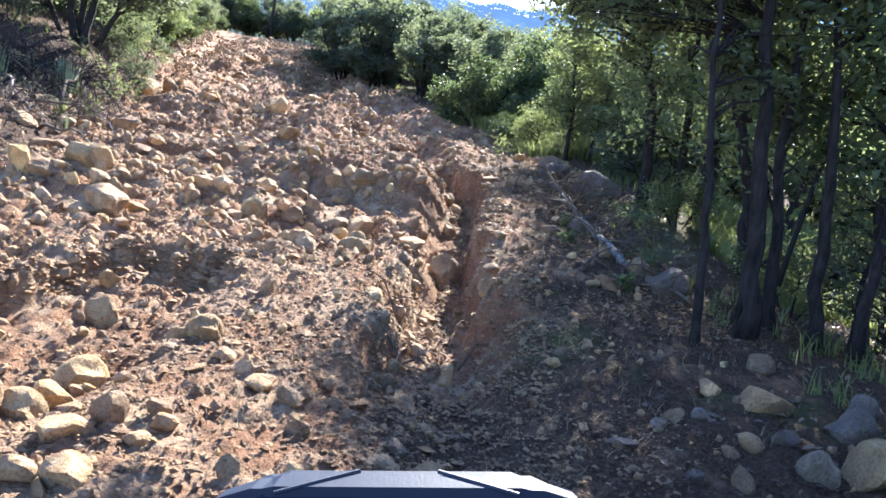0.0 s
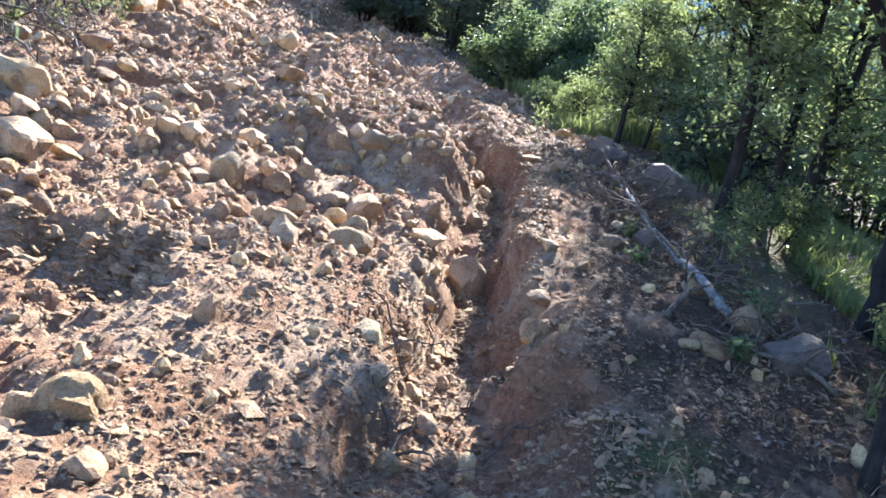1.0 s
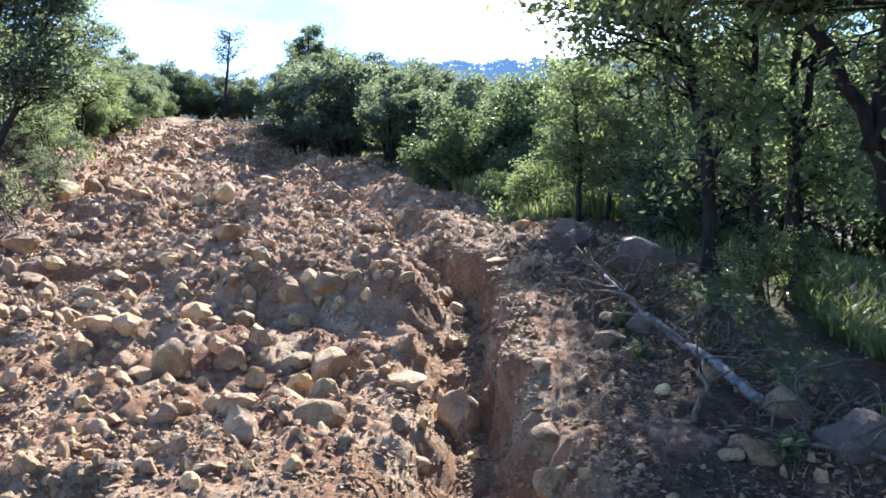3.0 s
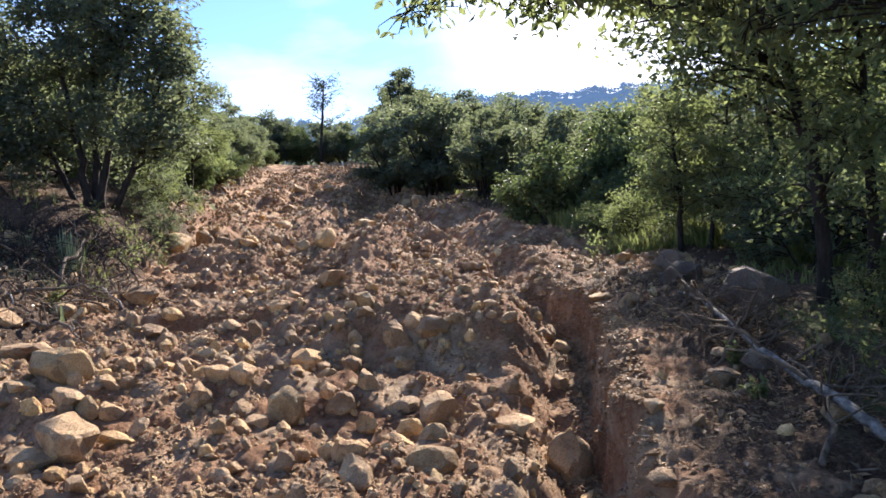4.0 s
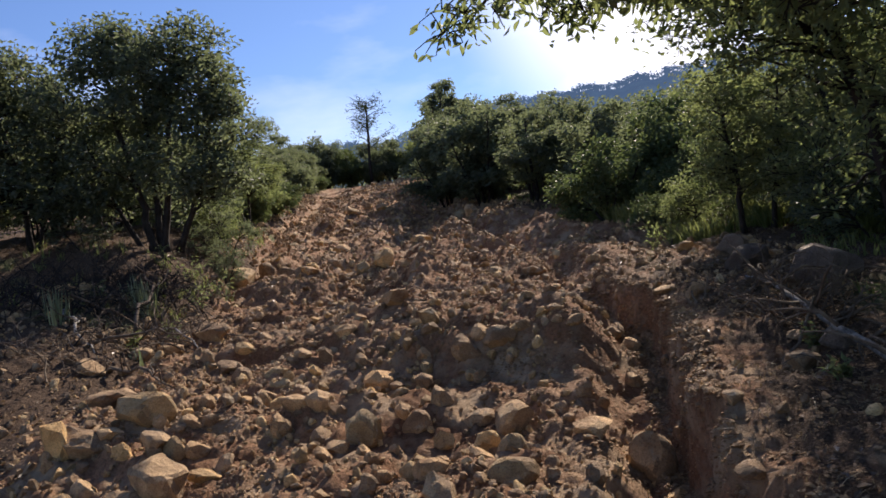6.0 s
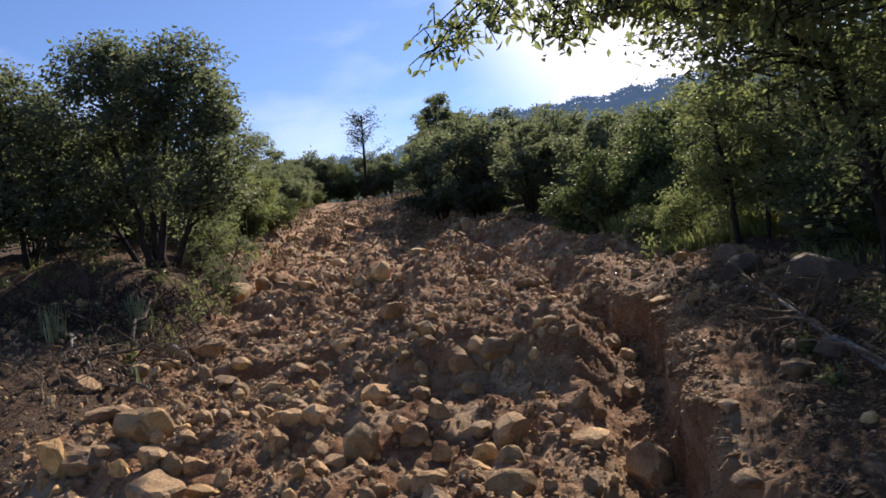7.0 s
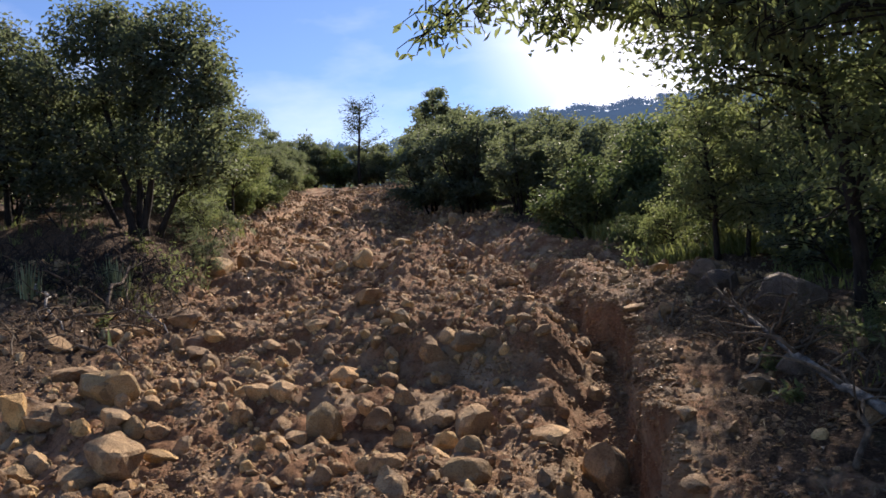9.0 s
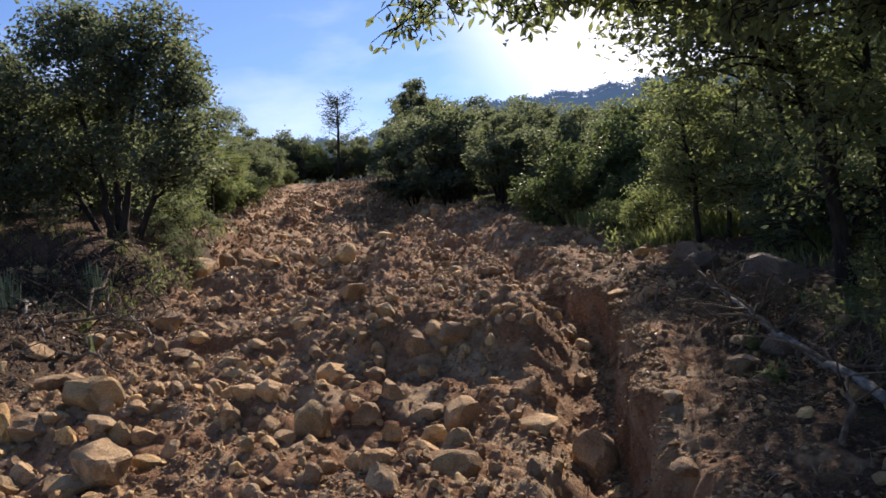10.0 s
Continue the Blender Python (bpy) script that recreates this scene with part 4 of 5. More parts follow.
oak(at_ground(1.9, 9.2), "low leafy oak at the edge of the track", 15,
    [[(0, 0, 0), (0, 0, 0.8), (-0.1, 0, 1.7)], [(0.3, 0, 0), (0.45, 0, 0.9), (0.6, 0, 1.8)]],
    [(0, 0, 1.4, 0.6, 0.6, 0.7), (0.6, 0, 1.3, 0.7, 0.7, 0.8), (0.2, 0, 0.8, 0.7, 0.6, 0.4)], M_OAK_PALE_LIT, 110, 130, (0.05, 0.025), 0.04, spread=0.13, gap=0.35)
oak(at_ground(3.0, 10.4), "rounded evergreen oak shading the boulders", 16,
    [[(0, 0, 0), (0, 0, 0.9), (-0.1, 0, 2.0)], [(0.3, 0, 0), (0.5, 0, 1.0), (0.7, 0, 1.9)], [(-0.2, 0, 0), (-0.5, 0, 0.9), (-0.7, 0, 1.8)]],
    [(0, 0, 1.8, 0.7, 0.7, 0.55), (0.7, 0, 1.4, 0.6, 0.7, 0.7), (-0.7, 0, 1.4, 0.6, 0.7, 0.6), (0, -0.2, 0.8, 1.1, 0.7, 0.5)], M_OAK, 200, 120, (0.05, 0.026), 0.042, spread=0.15, gap=0.28)

oak(at_ground(3.4, 9.5), "tall spreading oak in the thicket by the boulders", 18,
    [[(0, 0, 0), (-0.05, 0, 1.4), (-0.2, 0, 3.0), (-0.3, 0, 4.4)], [(0.3, 0, 0), (0.5, 0, 1.5), (0.9, 0, 3.6)], [(-0.2, 0, 0.4), (-0.4, 0, 1.8), (-0.7, -0.2, 3.2)]],
    [(-0.3, 0, 4.0, 0.9, 0.9, 0.7), (0.7, 0, 3.5, 0.9, 0.9, 0.8), (-0.6, -0.3, 3.0, 0.7, 0.9, 0.6), (0.2, 0, 2.3, 1.0, 0.9, 0.7)], M_OAK_PALE_LIT, 230, 70, (0.06, 0.03), 0.05, spread=0.2, gap=0.5)

# the branch that hangs over the track
oak((2.1, 2.6, ground_z(2.1, 2.6) - 0.04), "oak whose leafy branch hangs out over the track", 17,
    [[(0, 0, 0), (0.0, 0.05, 1.2), (-0.1, 0.2, 2.1)], [(-0.1, 0.2, 2.2), (-0.6, 0.35, 2.36), (-1.3, 0.45, 2.38), (-2.12, 0.45, 2.26)], [(0.25, 0.1, 0.3), (0.5, 0.2, 1.5), (0.6, 0.2, 2.6)]],
    [(-2.07, 0.45, 2.08, 0.47, 0.2, 0.1), (-1.5, 0.45, 2.03, 0.4, 0.2, 0.12), (-1.1, 0.4, 2.0, 0.4, 0.25, 0.15), (-0.6, 0.4, 2.0, 0.5, 0.3, 0.2), (0.3, 0.3, 2.4, 0.7, 0.6, 0.5)],
    M_OAK_PALE_LIT, 350, 27, (0.05, 0.02), 0.021, spread=0.085, fine=True, gap=0.2, droop=0.7)

# shrubs up the slope: a few kinds, repeated
KINDS = []
for k, (mat, label) in enumerate(((M_OAK, "dark evergreen oak scrub on the slope"), (M_OAK, "olive-green oak scrub on the slope"), (M_GREEN, "bright green rounded shrub on the slope"), (M_OAK, "tall dark oak scrub with bare lower stems"), (M_OAK_PALE_LIT, "pale green spreading scrub on the slope"))):
    tall = (1.0, 0.85, 0.8, 1.3, 0.7)[k]
    krng = np.random.default_rng(140 + k)
    stems, blobs = [], []
    for j in range(8):
        turn, far, top = j * 2.4 + krng.uniform(-0.4, 0.4), krng.uniform(0.25, 0.95) if j else 0.05, krng.uniform(1.15, 1.85) * tall
        cx, cy = far * math.cos(turn), far * math.sin(turn)
        top = top * (1.15 - 0.3 * far) if j else 1.95 * tall
        stems.append([(0.12 * math.cos(turn), 0.12 * math.sin(turn), 0), (0.45 * cx, 0.45 * cy, 0.4 * top), (0.8 * cx, 0.8 * cy, 0.75 * top), (cx, cy, top)])
        r = krng.uniform(0.26, 0.42)
        blobs.append((cx, cy, top - 0.05, r, r, r * 0.8))
        for f in ((0.62, 0.42) if k != 3 else (0.68,)):
            r = krng.uniform(0.28, 0.44)
            blobs.append((cx * f * 1.5 + krng.normal() * 0.1, cy * f * 1.5 + krng.normal() * 0.1, top * f + krng.normal() * 0.08, r, r, r * 0.7))
    wood, crown = grow(40 + k, stems, blobs, 62, (0.09, 0.05), 190, 0.034, 0.15, twigs=False, sides=5, gap=0.46)
    KINDS.append((wood.mesh("trunk", M_BARK, True), crown.mesh("crown", mat), label))


def shrub(x, y, k, size, turn, tall=1.0, name="shrub", label="", group="scrub on the slope"):
    wood, crown, told = KINDS[k]
    ob = thing(name, at_ground(x, y, 0.08), label or told, "shrub", group, turn)
    ob.scale = (size, size, size * tall)
    part("trunk", wood, ob)
    part("crown", crown, ob)
    return ob


# measured ones: the bright bush, the dark thicket behind it, the taller crowns
for x, y, k, size, tall in ((0.7, 13.4, 2, 0.85, 1.0), (1.9, 12.7, 2, 0.65, 0.95), (0.1, 16.4, 4, 0.5, 0.9), (-0.6, 17.8, 3, 0.95, 0.8), (-2.0, 20.3, 0, 1.35, 1.0), (-3.2, 22.5, 0, 1.3, 1.0), (-3.9, 26.5, 0, 1.2, 1.0), (-4.4, 29.5, 1, 1.2, 0.95), (-3.4, 25.0, 3, 1.15, 1.2), (0.9, 16.5, 1, 1.1, 1.0),
                           (2.4, 15.5, 1, 1.2, 1.0), (1.2, 21.0, 0, 1.15, 1.0), (3.6, 19.0, 3, 1.0, 0.9), (-0.6, 24.0, 0, 1.2, 1.0), (-8.0, 15.8, 1, 0.9, 0.9), (-8.6, 18.5, 0, 1.0, 0.8), (-9.6, 22, 1, 1.1, 0.8), (-9.5, 13.5, 0, 1.3, 1.1)):
    shrub(x, y, k, size, (x * 77 + y * 31) % 360, tall)
srng = np.random.default_rng(9)
for k in range(34):
    y = 14.5 + 0.9 * k
    shrub(float(left_edge(y)) - srng.uniform(0.35, 1.6), y, int(srng.integers(5)), srng.uniform(0.7, 1.1), srng.uniform(0, 360), srng.uniform(0.8, 1.0))
for k in range(17):
    shrub(-24 + 1.35 * k, 42.8 + srng.uniform(0, 2.6), (0, 1, 4, 0, 2)[k % 5], srng.uniform(1.3, 1.75), srng.uniform(0, 360), srng.uniform(0.85, 1.05))
for x, y, k, size in ((-3.9, 31.5, 0, 1.5), (-2.6, 28.5, 1, 1.5), (-1.4, 26.5, 3, 1.2), (0.2, 26.0, 0, 1.6), (1.8, 25.0, 1, 1.7), (3.6, 24.5, 0, 1.7), (5.4, 23.0, 3, 1.35), (-1.6, 22.2, 1, 1.15), (0.2, 20.6, 0, 1.25), (2.6, 21.4, 0, 1.4), (4.6, 20.2, 1, 1.4), (-0.3, 18.9, 4, 1.0), (1.9, 17.9, 0, 1.05), (3.3, 16.8, 3, 0.9), (4.4, 15.6, 0, 1.15), (2.9, 13.6, 1, 1.0), (-4.8, 33.5, 1, 1.4)):
    shrub(x, y, k, size, (x * 91 + y * 47) % 360, 0.95)
made, spots_taken = 0, []
while made < 62:
    y = 13 + 42 * srng.random() ** 1.2
    x = srng.uniform(-32, 24)
    le, re = float(left_edge(y)), float(right_edge(y))
    if le - 1.3 < x < re + 1.4 or abs(x) > 0.75 * y + 3 or any((x - a) ** 2 + (y - b) ** 2 < 2.6 for a, b in spots_taken):
        continue
    spots_taken.append((x, y))
    right, k, tall = x > re, int(srng.integers(5)), srng.uniform(0.75, 1.1)
    # the scrub keeps one even height along the slope
    most = (1.45 + math.hypot(x, y) * (0.186 if right else 0.156) - ground_z(x, y)) / (2.2 * (1.0, 0.85, 0.8, 1.3, 0.7)[k] * tall)
    shrub(x, y, k, max(0.5, min(most, srng.uniform(0.75, 1.5) * (1.15 if right else 0.8))), srng.uniform(0, 360), tall)
    made += 1


# low growth under the oaks and along the banks
UNDER = []
for k, mat in enumerate((M_OAK, M_OAK_PALE_LIT, M_GREEN)):
    wood, crown = grow(70 + k, [[(0, 0, 0), (0.05, 0, 0.35), (-0.05, 0.05, 0.8)], [(0.05, 0, 0), (0.3, 0.1, 0.4), (0.45, 0.1, 0.75)], [(-0.05, 0, 0), (-0.3, -0.1, 0.4), (-0.5, 0, 0.7)]],
        [(0, 0, 0.65, 0.5, 0.45, 0.4), (0.4, 0.1, 0.5, 0.35, 0.4, 0.4), (-0.4, 0, 0.5, 0.35, 0.4, 0.4)], 60, (0.045, 0.024), 75, 0.018, 0.1, sides=5, gap=0.3)
    UNDER.append((wood.mesh("trunk", M_BARK, True), crown.mesh("crown", mat), ("dark leafy undergrowth shrub beneath the oaks", "olive undergrowth shrub on the bank", "fresh green low shrub on the bank")[k]))


def under(x, y, k, size, turn, tall=1.0):
    wood, crown, told = UNDER[k]
    ob = thing("low_shrub", at_ground(x, y, 0.05), told, "shrub", "undergrowth", turn)
    ob.scale = (size, size, size * tall)
    part("trunk", wood, ob)
    part("crown", crown, ob)


for n, (x, y, k, size) in enumerate(((2.75, 7.6, 0, 1.1), (3.3, 8.6, 1, 1.3), (4.0, 9.0, 1, 1.4), (5.2, 9.4, 1, 1.5), (5.9, 8.2, 2, 1.2), (6.8, 10.0, 1, 1.6), (4.6, 11.6, 2, 1.5), (7.4, 7.6, 1, 1.2), (2.55, 5.6, 1, 0.6), (2.5, 8.4, 1, 1.2), (3.1, 9.6, 1, 1.5), (2.3, 10.4, 2, 0.9), (1.55, 10.6, 1, 0.8), (1.2, 11.2, 2, 0.6), (3.2, 2.9, 0, 1.0), (2.75, 3.3, 1, 0.7),
                                    (2.6, 12.4, 2, 1.3), (3.4, 1.0, 0, 1.4), (2.9, 0.4, 0, 1.0),
                                    (-6.9, 10.4, 0, 0.7), (-8.8, 10.2, 1, 1.3), (-5.25, 11.3, 0, 0.6), (-5.5, 12.0, 0, 0.8), (-6.0, 12.9, 1, 1.0), (-6.5, 14.0, 2, 0.8), (-6.9, 14.9, 1, 0.9), (-6.6, 12.2, 0, 1.7), (-7.8, 12.6, 2, 1.6), (-7.6, 16.6, 2, 0.7), (-8.0, 17.8, 1, 0.9), (-8.7, 20.0, 2, 0.8), (-9.0, 12.2, 2, 1.5))):
    under(x, y, k, size, (n * 67) % 360, 0.9 + 0.3 * ((n * 37) % 10) / 10)

# the last two stand unseen behind the camera, added to block sky light
for n, (x, y, size) in enumerate(((5.4, 1.2, 1.2), (6.4, 11.0, 1.35), (7.6, 9.2, 1.5), (8.2, 12.6, 1.5), (5.8, 13.4, 1.3), (9.2, 7.2, 1.5), (7.4, 5.4, 1.1), (-9.6, 9.0, 1.35), (-10.8, 11.5, 1.5), (-8.4, 14.6, 1.2), (4.1, -4.6, 1.6), (6.2, -2.6, 1.8))):
    shrub(x, y, (0, 3, 1)[n % 3], size, (n * 83) % 360, 1.15, "oak_tree", "bushy evergreen oak deeper in the thicket, two of them added unseen to block sky light", "oaks of the thicket")


def woods():
    """Scrub further up, too far and thick to count."""
    rng = np.random.default_rng(19)
    s = Soup()
    ys = 52 + 160 * rng.random(900) ** 1.3
    xs = rng.uniform(-0.9, 0.8, 900) * ys
    for x, y, z in zip(xs, ys, height(xs, ys)):
        h = rng.uniform(1.8, 4.5) * (1 + y * 0.002)
        p = np.array([x, y, z])
        tube(s, [p, p + [0, 0, h * 0.7]], [0.08, 0.03], 4)
        m = 130
        c = p + np.array([0, 0, h * 0.55]) + rng.normal(size=(5, 3)) * [h * 0.3, h * 0.3, h * 0.14]
        q = c[rng.integers(0, 5, m)] + rng.normal(size=(m, 3)) * h * 0.13
        leaves(s, q, 0.16 + 0.002 * y, 0.1 + 0.0012 * y, rng)
    tagged(new("scrub_woods", s.mesh("scrub_woods", M_OAK)), "dense evergreen scrub covering the far slope", "trees", kind="stuff")


woods()


def pine():
    rng = np.random.default_rng(23)
    ob = thing("pine_tree", at_ground(-10.3, 42.6), "thin lone pine with a sparse top on the crest", "tree")
    w, c = Soup(), Soup()
    trunk = np.array([(0, 0, 0), (0.02, 0, 1.4), (0.15, 0, 2.7), (0.22, 0, 3.8), (0.32, 0, 4.75)])
    tube(w, trunk, [0.1, 0.085, 0.07, 0.05, 0.02], 7)
    ends = [((0.1, 0, 2.1), (1.6, 0.2, 3.05)), ((0.9, 0.1, 2.65), (1.25, 0.1, 2.6)), ((0.1, 0, 2.5), (-0.7, 0.1, 3.1))]
    for k in range(26):
        z = rng.uniform(3.0, 4.7)
        a, r = rng.uniform(0, 6.3), rng.uniform(0.35, 1.0) * (1.15 - 0.4 * abs(z - 3.9))
        base = np.array([np.interp(z, trunk[:, 2], trunk[:, 0]), 0, z])
        ends.append((base, base + [r * math.cos(a), r * math.sin(a), 0.3 * r]))
    for a, b in ends:
        p = bent(a, b, 0.05, 5, rng, 0.03)
        tube(w, p, np.linspace(0.022, 0.008, 5), 4)
        m = 42
        q = p[rng.integers(2, 5, m)] + rng.normal(size=(m, 3)) * 0.15
        leaves(c, q, 0.2, 0.04, rng, up=0.2)
    part("trunk", w.mesh("trunk", M_BARK, True), ob)
    part("crown", c.mesh("crown", M_NEEDLE), ob)


pine()
oak(at_ground(-4.75, 34), "tall dark tree rising over the thicket by the crest", 24,
    [[(0, 0, 0), (0.05, 0, 1.6), (0, 0, 3.0), (0.1, 0, 4.0)], [(0, 0, 0.8), (0.4, 0, 2.0), (0.6, 0, 3.2)], [(0, 0, 1.2), (-0.35, 0, 2.2), (-0.45, 0, 3.1)]],
    [(0.05, 0, 3.85, 0.4, 0.4, 0.4), (-0.3, 0, 3.3, 0.45, 0.45, 0.4), (0.5, 0, 3.3, 0.45, 0.45, 0.4), (0.05, 0, 2.7, 0.8, 0.6, 0.45), (0.0, 0, 1.9, 0.9, 0.7, 0.5)], M_OAK, 110, 90, (0.1, 0.05), 0.06, spread=0.16, gap=0.35)


# ---- dead wood, sticks, grass ----
def fallen_log():
    rng = np.random.default_rng(3)
    ob = thing("fallen_log", (1.55, 3.72, ground_z(1.55, 3.72)), "weathered grey fallen log lying along the bank", "log")
    path = [(1.6, 3.62, 0.06), (1.55, 3.95, 0.1), (1.53, 4.5, 0.1), (1.48, 5.0, 0.12), (1.44, 5.5, 0.14), (1.38, 6.1, 0.13), (1.33, 6.7, 0.1)]
    pts = np.array([(x - 1.55, y - 3.72, ground_z(x, y) + up - ground_z(1.55, 3.72)) for x, y, up in path])
    s = Soup()
    at = np.linspace(0, 6, 40)
    along = np.stack([np.interp(at, range(7), pts[:, c]) for c in range(3)], 1) + rng.normal(size=(40, 3)) * 0.004
    tube(s, along, np.interp(at, range(7), [0.026, 0.027, 0.025, 0.023, 0.02, 0.016, 0.01]), 14, 0.07, rng)
    part("trunk", s.mesh("trunk", M_LOG, True), ob)
    for k in range(16):
        b = Soup()
        t = rng.uniform(1.5, 5.8)
        p = np.array([np.interp(t, range(7), pts[:, c]) for c in range(3)])
        d = unit(rng.normal(size=3) * [1, 0.7, 0.4] + [0, 0.4, 0.5]) * rng.uniform(0.25, 0.7)
        tube(b, bent(p, p + d, 0.1, 5, rng, 0.07), np.linspace(0.014, 0.004, 5), 5)
        part("branch", b.mesh("branch", M_TWIG, True), ob, "broken dry side branch")


def brush(x, y, seed, n, size, label, mat=None, lift=0.5):
    """A heap of dry twigs."""
    rng = np.random.default_rng(seed)
    z0 = ground_z(x, y)
    ob = thing("brushwood", (x, y, z0), label, "twigs", "heaps of brushwood")
    s = Soup()
    for _ in range(n):
        a = rng.normal(size=2) * size * 0.55
        d = unit(rng.normal(size=3) * [1, 1, lift]) * size * rng.uniform(0.4, 1.2)
        p = np.array([a[0], a[1], ground_z(x + a[0], y + a[1]) - z0 + 0.015])
        e = p + d * [1, 1, 0.0] + [0, 0, abs(d[2])]
        e[2] = max(e[2], ground_z(x + e[0], y + e[1]) - z0 + 0.02)
        q = bent(p, e, 0.12, 6, rng, 0.06)
        tube(s, q, np.linspace(rng.uniform(0.004, 0.013), 0.002, 6), 4)
        for _ in range(3):
            k = int(rng.integers(2, 6))
            tube(s, bent(q[k], q[k] + rng.normal(size=3) * size * 0.16 + [0, 0, size * 0.08], 0, 3, rng, 0.05), [0.004, 0.003, 0.0015], 3)
    part("tangle", s.mesh("tangle", mat or M_TWIG), ob, kind="stuff")


def stalk_plant(x, y, seed, n, tall):
    """A tuft of upright, pointed, grey-green leaves."""
    rng = np.random.default_rng(seed)
    ob = thing("spiky_plant", at_ground(x, y, 0.02), "clump of upright pointed grey-green leaves on the bank", "plant", "spiky plants")
    s = Soup()
    for _ in range(n):
        a, r = rng.uniform(0, 6.3), rng.uniform(0, 0.14)
        p = np.array([math.cos(a) * r, math.sin(a) * r, 0])
        h = tall * rng.uniform(0.55, 1.1)
        tip = p + [math.cos(a) * r * 0.5 + rng.normal() * 0.03, math.sin(a) * r * 0.5 + rng.normal() * 0.03, h]
        w = 0.009
        side = np.array([-math.sin(a), math.cos(a), 0]) * w
        fwd = np.array([math.cos(a), math.sin(a), 0]) * w * 0.5
        m = (p + tip) / 2 + [0, 0, h * 0.05]
        s.add([p - side, p + side, m + side * 1.1, m - side * 1.1, tip, m + fwd], [[0, 1, 5], [1, 2, 5], [2, 4, 5], [4, 3, 5], [3, 0, 5]])
    part("leaves", s.mesh("leaves", M_GREYGREEN), ob)


def blades(name, label, mat, n, where, tall, seed, width=0.006, lean=0.5, tuft=9):
    """Grass: tufts of bent blades where where(x, y) allows."""
    rng = np.random.default_rng(seed)
    s = Soup()
    x, y, keep = where(rng, n)
    x, y = x[keep], y[keep]
    x, y = np.repeat(x, tuft) + rng.normal(size=len(x) * tuft) * 0.03, np.repeat(y, tuft) + rng.normal(size=len(y) * tuft) * 0.03
    m = len(x)
    p = np.stack([x, y, height(x, y) - 0.005], 1)
    h = tall * rng.uniform(0.4, 1.2, m)[:, None]
    d = rng.normal(size=(m, 3)) * lean * [1, 1, 0] * h
    side = unit(np.cross(d + 1e-4, [0, 0, 1.0])) * width * (0.7 + 0.06 * y[:, None])
    mid = p + d * 0.35 + [0, 0, 0.6] * h
    tip = p + d + [0, 0, 0.9] * h
    v = np.stack([p - side, p + side, mid + side * 0.7, tip, mid - side * 0.7], 1).reshape(-1, 3)
    k = np.arange(m)[:, None] * 5
    s.add(v, k + [0, 1, 2, 4])
    s.f.setdefault(3, []).append(k + [4, 2, 3])
    tagged(new(name, s.mesh(name, mat)), label, "grass", kind="stuff")


def bank_spots(rng, n):
    y = 1.0 + 24 * rng.random(n) ** 1.3
    x = rng.uniform(-11, 6.5, n)
    out = np.maximum(left_edge(y) - x, x - right_edge(y))
    keep = (out > 0.15) & (vnoise(x * 0.8, y * 0.8, 91) > np.where((x < 0) & (y < 9.8), 0.5, 0.05))
    return x, y, keep


def meadow_spots(rng, n):
    y, x = rng.uniform(3.5, 14, n), 2.6 + 8.5 * rng.random(n) ** 1.3
    return x, y, (x - right_edge(y) > 1.15) & (vnoise(x * 0.9, y * 0.9, 93) > -0.45)


def verge_spots(rng, n):
    """The grassy strip at the right edge, where the sun reaches it."""
    y = rng.uniform(9.3, 15, n)
    off = rng.uniform(-0.1, 1.2, n)
    return right_edge(y) + off, y, vnoise(y * 1.5, off * 2, 3) > -0.3


def straw_spots(rng, n):
    y = 0.6 + 9 * rng.random(n) ** 1.2
    x = rng.uniform(-4.2, 2.2, n)
    d = x - gully_x(y)
    on = ((d > -1.1) & (d < 0.05) & (y < 4.5)) | ((d > 0.35) & (x < right_edge(y) + 0.4))
    return x, y, on & (vnoise(x * 1.7, y * 1.7, 95) > -0.1)


def leaf_litter():
    """Fallen leaves under the trees."""
    rng = np.random.default_rng(15)
    y = -1 + 14 * rng.random(44000) ** 1.2
    x = rng.uniform(-9, 5, 44000)
    out = np.maximum(left_edge(y) - x, x - right_edge(y))
    keep = (out > -1.3 * rng.random(44000)) & (rng.random(44000) < 0.5)
    x, y = x[keep], y[keep]
    s = Soup()
    leaves(s, np.stack([x, y, height(x, y) + 0.008], 1), 0.055, 0.026, rng, up=1.6)
    tagged(new("leaf_litter", s.mesh("leaf_litter", M_FALLEN)), "dry fallen oak leaves strewn under the trees", "leaves", kind="stuff")


def weed(x, y, seed, size):
    rng = np.random.default_rng(seed)
    ob = thing("weed", at_ground(x, y, 0.01), "small leafy green weed growing in the dirt", "plant", "weeds")
    st, lf = Soup(), Soup()
    for _ in range(7):
        e = np.array([rng.normal() * size * 0.4, rng.normal() * size * 0.4, size * rng.uniform(0.5, 1.1)])
        q = bent((0, 0, 0), e, 0.1, 5, rng, 0.05)
        tube(st, q, np.linspace(0.004, 0.002, 5), 4)
        leaves(lf, q[rng.integers(1, 5, 14)] + rng.normal(size=(14, 3)) * 0.012, 0.055, 0.024, rng, up=0.8)
    part("stem_tuft", st.mesh("stem_tuft", M_TWIG), ob, kind="stuff")
    part("leaves", lf.mesh("leaves", M_OAK_PALE_LIT), ob)


